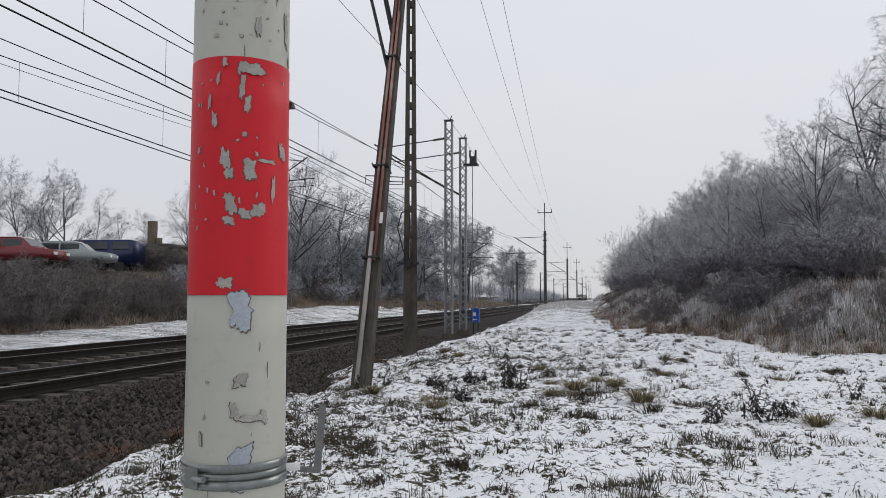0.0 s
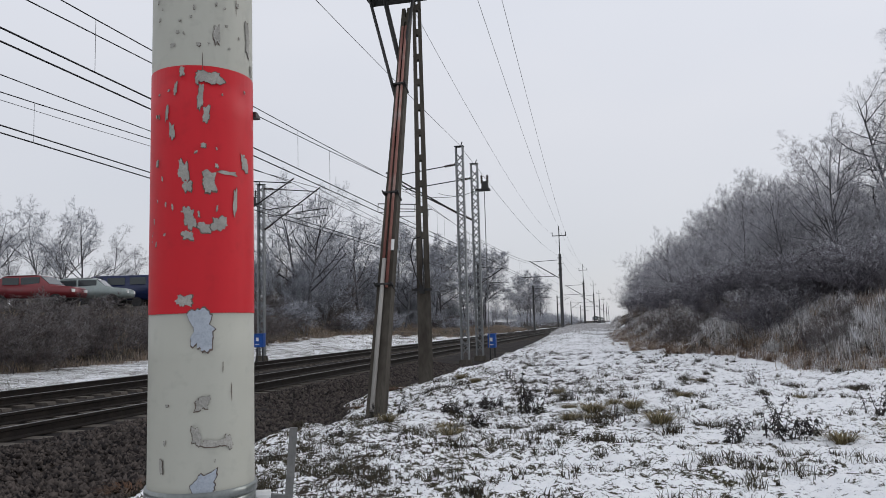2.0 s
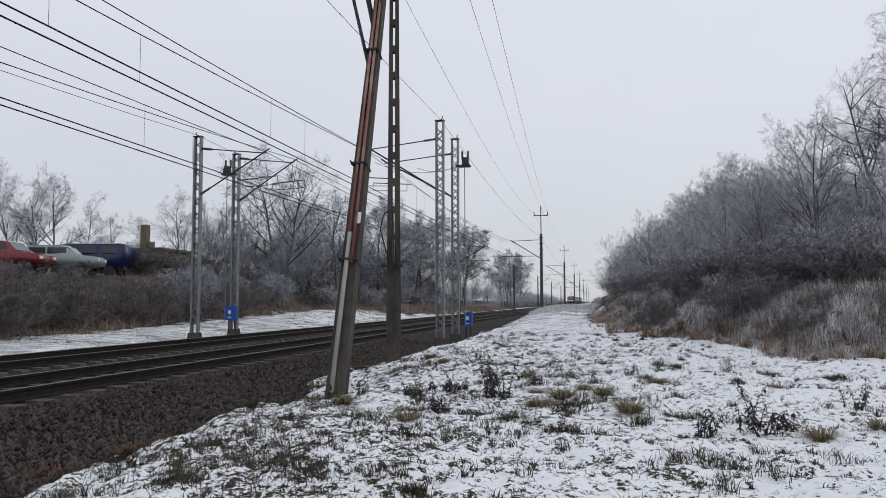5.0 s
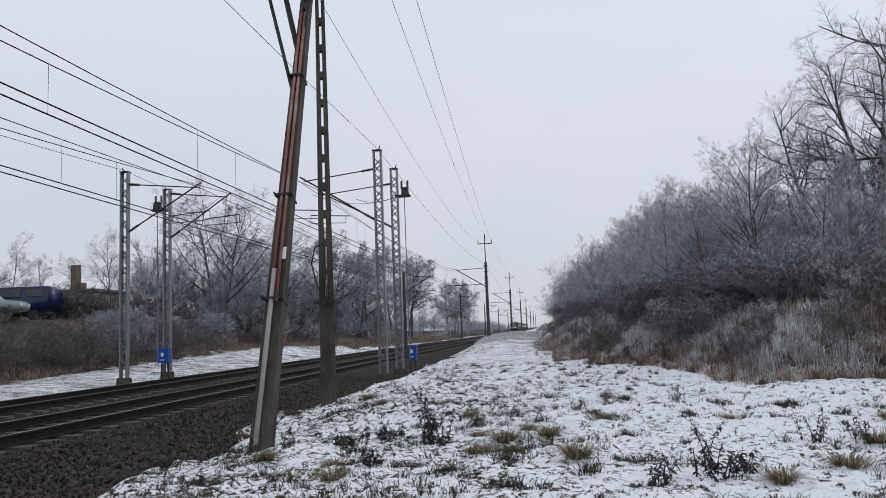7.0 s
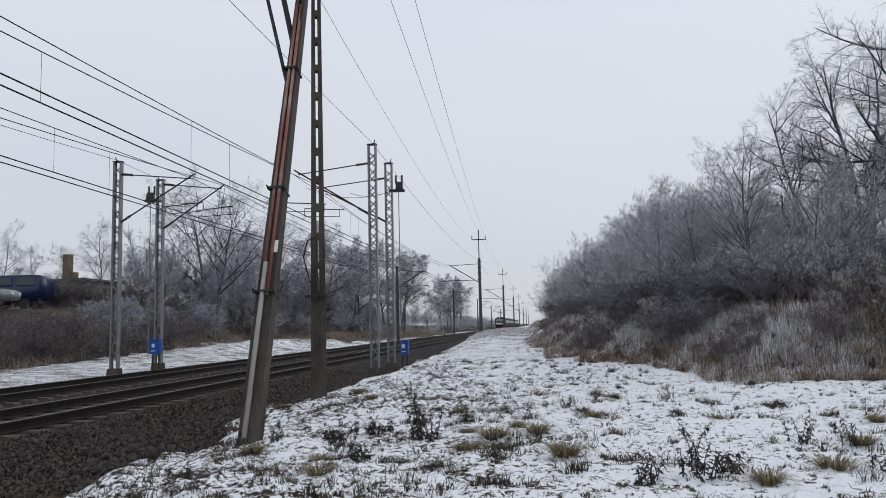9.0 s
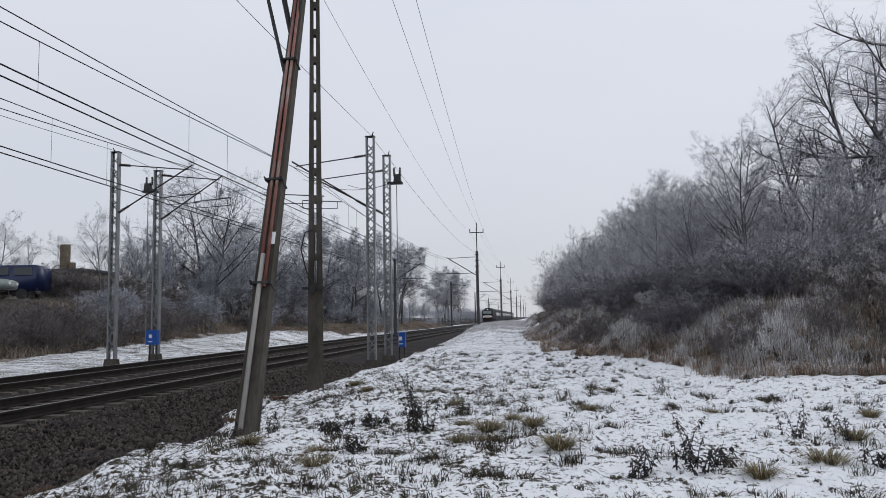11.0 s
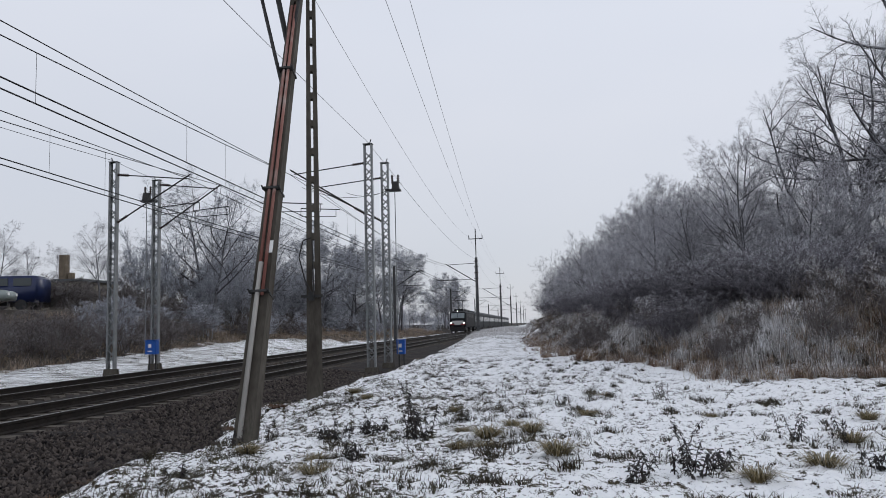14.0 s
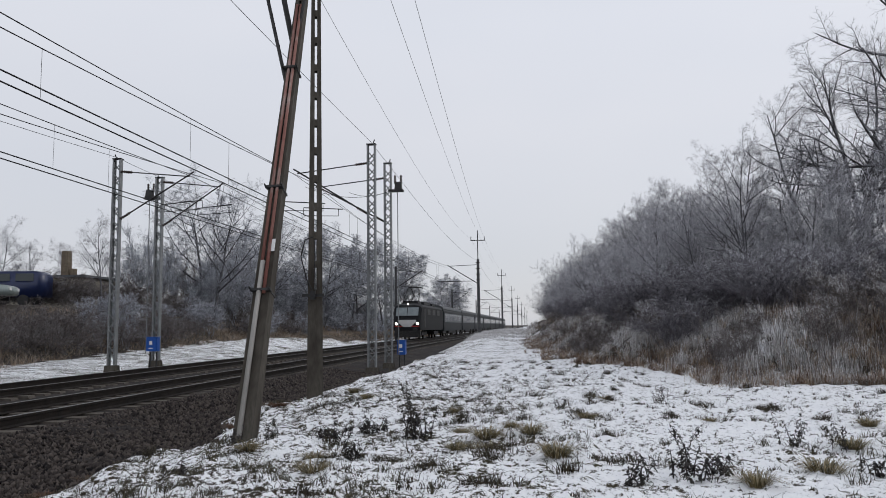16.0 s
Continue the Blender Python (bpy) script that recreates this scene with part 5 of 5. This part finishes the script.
def grass_tuft(x, y, s, seed):
    r = np.random.RandomState(seed)
    n = 260
    a, q = r.rand(n) * 2 * np.pi, 0.13 * np.sqrt(r.rand(n))
    side = np.stack([np.cos(a + 1.57), np.sin(a + 1.57), 0 * a], 1) * 0.004
    base = np.stack([np.cos(a) * q, np.sin(a) * q, 0 * a - 0.02], 1)
    h = r.uniform(0.1, 0.26, n)
    out = np.stack([np.cos(a), np.sin(a), 0 * a], 1) * (0.3 + 1.5 * r.rand(n))[:, None] * h[:, None]
    mid = base + out * 0.45 + np.stack([0 * h, 0 * h, h * 0.8], 1)
    tip = base + out + np.stack([0 * h, 0 * h, h * (0.9 - 0.5 * r.rand(n))], 1)
    v = np.stack([base - side, base + side, mid + side, mid - side, tip + side * 0.2, tip - side * 0.2], 1).reshape(-1, 3)
    i = np.arange(n)[:, None] * 6
    me = raw_mesh("grass_tuft", v, np.concatenate([i + [0, 1, 2, 3], i + [3, 2, 4, 5]]), GREENGRASS)
    return me


tuft_meshes = [grass_tuft(0, 0, 1, k) for k in range(4)]
TUFTS = [(8.16, 10.35, 1.0), (7.9, 11.1, 0.8), (7.3, 10.8, 0.8), (7.65, 10.2, 1.2), (7.7, 9.5, 0.9), (8.4, 8.6, 1.1), (7.4, 9.3, 0.8), (10.6, 8.2, 1.1), (9.9, 7.6, 0.9), (6.0, 9.0, 0.8), (5.2, 9.2, 0.9), (8.9, 11.9, 0.8), (10.4, 11.5, 0.7), (6.3, 7.9, 0.9), (7.0, 12.8, 0.7), (11.3, 9.4, 0.9), (5.5, 13.6, 0.8), (9.3, 13.8, 0.7), (4.9, 15.2, 0.9), (12.1, 11.0, 0.8)]
for k, (x, y, s) in enumerate(TUFTS):
    o = new("grass_tuft", tuft_meshes[k % 4])
    o.location, o.rotation_euler, o.scale = (x, y, float(land(x, y))), (0, 0, k * 1.7), (s * 0.75, s * 0.75, s * 0.55)
    tagged(o, "tuft of yellow-green winter grass in the snow", "grass tuft", "grass tufts")


RUSTGRASS = frosted("rusty_grass", (0.04, 0.02, 0.01), (0.14, 0.07, 0.035), (0.5, 0.5, 0.5), 0.1)
for k, (x, y, s) in enumerate([(3.3, 6.9, 1.0), (3.55, 7.6, 0.8), (3.45, 8.5, 0.7), (3.2, 9.6, 0.6), (3.6, 12.8, 0.7), (4.0, 13.6, 0.8)]):
    me = tuft_meshes[k % 4].copy()
    me.materials[0] = RUSTGRASS
    o = new("grass_tuft", me)
    o.location, o.rotation_euler, o.scale = (x, y, max(float(land(x, y)), -0.36)), (0, 0, k * 1.1), (s, s, s * 0.5)
    tagged(o, "withered rust-brown grass tuft at the ballast edge", "grass tuft", "rusty tufts")


def weed_stem(seed, height):
    """One withered stalk with curled leaves."""
    r = np.random.RandomState(seed)
    seg, lv, lf = [], [], []
    p = np.array([0, 0, -0.03])
    d = np.array([*r.normal(0, 0.1, 2), 1.0])
    for i in range(5):
        d = d + r.normal(0, 0.09, 3)
        d /= np.linalg.norm(d)
        q = p + d * height / 5
        seg.append((*p, *q, 0.0065 - 0.0008 * i, 0.0057 - 0.0008 * i))
        for _ in range(4):
            a = r.rand() * 6.28
            o = np.array([math.cos(a), math.sin(a), r.uniform(-0.9, 0.5)])
            w = np.cross(o, [0, 0, 1.0]) * r.uniform(0.008, 0.018)
            l = r.uniform(0.03, 0.08)
            j = len(lv)
            at = p + (q - p) * r.rand()
            lv += [at, at + o * l * 0.5 + w, at + o * l - [0, 0, 0.02], at + o * l * 0.5 - w]
            lf.append((j, j + 1, j + 2, j + 3))
        p = q
    tv, tf = tubes(seg, 4)
    return raw_mesh("stem", np.concatenate([tv, np.array(lv)]), np.concatenate([tf, np.array(lf) + len(tv)]), DEADWEED)


tall_stems = [weed_stem(80 + k, 0.3 + 0.06 * k) for k in range(5)]
low_stems = [weed_stem(90 + k, 0.13 + 0.035 * k) for k in range(5)]
WEEDS = [(6.88, 10.25, 1.25, 0), (6.75, 10.4, 1.0, 1), (6.2, 10.3, 0.9, 3), (6.45, 10.45, 0.9, 4), (5.9, 10.2, 1.0, 5), (5.75, 10.35, 0.9, 3), (10.75, 9.4, 0.8, 1), (9.5, 8.2, 0.8, 2), (9.75, 8.05, 1.0, 4), (9.4, 7.8, 1.0, 5), (5.0, 8.0, 0.9, 4), (5.2, 10.0, 0.6, 0), (4.9, 9.6, 0.55, 1), (11.2, 9.3, 0.6, 2), (7.3, 11.6, 0.5, 2), (8.6, 13.0, 0.5, 1), (10.2, 14.0, 0.6, 0), (5.9, 14.5, 0.6, 2), (9.0, 7.5, 0.9, 3), (6.3, 9.0, 0.9, 5), (10.9, 8.0, 0.8, 4)]
for k, (x, y, s, m) in enumerate(WEEDS):
    w = thing("dead_weed", "withered black-brown weed standing in the snow", "weed", "dead weeds", (x, y, float(land(x, y))))
    w.rotation_euler, w.scale = (0, 0, k * 2.3), (s, s, s)
    for j in range(6 if m < 3 else 7):
        o = new("stem", (tall_stems if m < 3 else low_stems)[rnd.randrange(5)])
        o["kind"] = "stuff"
        o.parent, o.location, o.rotation_euler = w, (rnd.gauss(0, 0.08), rnd.gauss(0, 0.08), 0), (0, 0, rnd.uniform(0, 6.28))


# ---------------------------------------------------------------- parking area: cars, van, low building
def car(name, label, at, turn, color, length, height, width, van=False):
    t = thing(name, label, "van" if van else "car", "parked cars", at)
    t.rotation_euler = (0, 0, turn)
    mat = paint("car_paint_" + name, color, 0.3)
    L, H, W = length, height, width / 2
    side = [(-0.5, 0.3), (-0.5, 0.55), (-0.47, 0.62), (-0.24, 0.68), (-0.1, 1.0), (0.3, 1.0), (0.46, 0.7), (0.5, 0.6), (0.5, 0.3)]
    if van:
        side = [(-0.5, 0.25), (-0.5, 0.5), (-0.44, 0.58), (-0.3, 0.94), (-0.24, 1.0), (0.46, 1.0), (0.5, 0.9), (0.5, 0.25)]
    bm = bmesh.new()
    rows = []
    for sy, k in ((-1, 0.0), (-1, 1.0), (1, 1.0), (1, 0.0)):
        rows.append([bm.verts.new((x * L * (1 if k else 0.985), sy * W * (1.0 if k else 0.97) * (0.84 if z > 0.75 and not van else 1.0), z * H)) for x, z in side])
    a, b = rows[0], rows[3]
    for i in range(len(side)):
        j = (i + 1) % len(side)
        bm.faces.new((a[i], a[j], b[j], b[i]))
    for v in rows[1] + rows[2]:
        bm.verts.remove(v)
    bm.faces.new(a)
    bm.faces.new(b[::-1])
    bmesh.ops.recalc_face_normals(bm, faces=bm.faces)
    soften(bm, 0.06, 2)
    part("body", bm, mat, t, "", True)
    panes = ((-0.14, 0.1), (0.1, 0.31)) if not van else ((-0.27, -0.1), (-0.06, 0.18), (0.22, 0.44))
    for sy in (-1, 1):
        for xa, xb in panes:
            bm = bmesh.new()
            box(bm, ((xa + xb) / 2 * L, sy * W * (0.93 if not van else 0.995), H * 0.82), ((xb - xa) * L * 0.9, 0.03, H * 0.22))
            part("side_window", bm, GLASS, t)
    bm = bmesh.new()
    m = pose(-0.17 * L if not van else -0.37 * L, 0, H * (0.84 if not van else 0.77), 0, 48 if not van else 32)
    box(bm, (0, 0, 0), (0.03, W * 1.5, H * 0.36), m)
    part("windscreen", bm, GLASS, t)
    bm = bmesh.new()
    box(bm, ((0.1 if not van else 0.11) * L, 0, H + 0.012), (L * (0.36 if not van else 0.68), W * 1.6, 0.025))
    part("snow_cover", bm, SNOWCAP, t, "thin snow on the roof")
    for sx in (-0.32, 0.32):
        for sy in (-1, 1):
            bm = bmesh.new()
            rod(bm, (sx * L, sy * W * 0.82, 0.31), (sx * L, sy * W * 1.01, 0.31), 0.31, n=20)
            part("wheel", bm, DARKSTEEL, t)
    for sy in (-0.7, 0.7):
        bm = bmesh.new()
        box(bm, (-0.492 * L, sy * W, H * 0.5), (0.06, 0.3, 0.14))
        part("headlamp", bm, WHITE, t)


SNOWCAP = plain("thin_snow", (0.74, 0.76, 0.79), (0.84, 0.85, 0.87), 5.0, 0.8, 0, 0.2)
for nm, lab, cx, cy, turn, col, L, H, W, van in (
    ("car", "dark red hatchback parked behind the scrub", -19.6, 32.0, 3.35, (0.20, 0.025, 0.03), 4.2, 1.55, 1.75, False),
    ("car", "silver-green car parked behind the scrub", -19.4, 35.6, 3.5, (0.30, 0.35, 0.34), 4.2, 1.48, 1.75, False),
    ("car", "pale silver car parked behind the scrub", -23.0, 30.5, 3.3, (0.42, 0.44, 0.47), 4.2, 1.5, 1.75, False),
    ("van", "dark blue van parked beside a low wall", -22.0, 41.5, 0.2, (0.012, 0.022, 0.08), 4.9, 1.95, 1.9, True),
):
    car(nm, lab, (cx, cy, float(land(cx, cy)) + 0.02), turn, col, L, H, W, van)

RENDER = plain("stained_plaster", (0.30, 0.27, 0.22), (0.42, 0.39, 0.33), 0.8, 0.9, 0, 0.2, (1, 1, 0.4))
CHIMNEY = plain("ochre_brick", (0.13, 0.105, 0.078), (0.21, 0.17, 0.125), 3.0, 0.9, 0, 0.3)
b0 = float(land(-33, 62))
house = thing("low_building", "low pale plastered building with a flat roof and a chimney", "building", at=(-38.5, 64, b0))
bm = bmesh.new()
box(bm, (0, 0, 1.4), (18, 6, 2.8))
part("wall", bm, RENDER, house)
bm = bmesh.new()
box(bm, (0, -0.13, 2.9), (18.8, 6.8, 0.2))
part("roof", bm, ROOFGREY, house, "flat grey roof slab")
bm = bmesh.new()
box(bm, (5.6, 0, 4.1), (0.62, 0.6, 2.6))
box(bm, (6.3, 0, 3.4), (0.4, 0.4, 0.8))
part("chimney", bm, CHIMNEY, house, "ochre brick chimney")


# ---------------------------------------------------------------- sleepers and loose ballast stones
bm = bmesh.new()
box(bm, (0, 0, -0.26), (2.5, 0.26, 0.18), taper=0.93)
sleeper_mesh = bpy.data.meshes.new("sleeper")
bm.to_mesh(sleeper_mesh)
bm.free()
sleeper_mesh.materials.append(SLEEPER)
for tr in [o for o in scene.objects if o.name.startswith("railway_track")]:
    for k in range(150):
        s = new("sleeper", sleeper_mesh)
        s.parent, s.location = tr, (0, 2 + 0.6 * k, 0)

rng = np.random.RandomState(21)
n = 42000
x, y = rng.uniform(0.5, 4.0, n), 5 + 24 * rng.rand(n) ** 1.3
z = np.interp(x, [p[0] for p in prof], [p[1] for p in prof])
size = 0.016 + 0.034 * rng.rand(n) ** 1.7
octa = np.array([(1, 0, 0), (-1, 0, 0), (0, 1, 0), (0, -1, 0), (0, 0, 1), (0, 0, -1)], float)
v = octa[None] * size[:, None, None] * rng.uniform(0.6, 1.2, (n, 6, 1)) + rng.normal(0, 0.25, (n, 6, 3)) * size[:, None, None]
v = (v + np.stack([x, y, z + 0.012], 1)[:, None]).reshape(-1, 3)
tri = np.array([(0, 2, 4), (2, 1, 4), (1, 3, 4), (3, 0, 4), (2, 0, 5), (1, 2, 5), (3, 1, 5), (0, 3, 5)])
f = (np.arange(n)[:, None, None] * 6 + tri[None]).reshape(-1, 3)
tagged(new("ballast_stones", raw_mesh("ballast_stones", v, f, STONE)), "loose dark crushed stones of the track bed", "stones", kind="stuff")


def motions():
    at = lambda y: pose(TRACK_FAR, y, 0)
    walk(locomotive, [(t, at(y)) for t, y in TRAIN])
    for k, c in enumerate(coaches):
        walk(c, [(t, at(y + 19.6 + 24.9 * k)) for t, y in TRAIN])


motions()
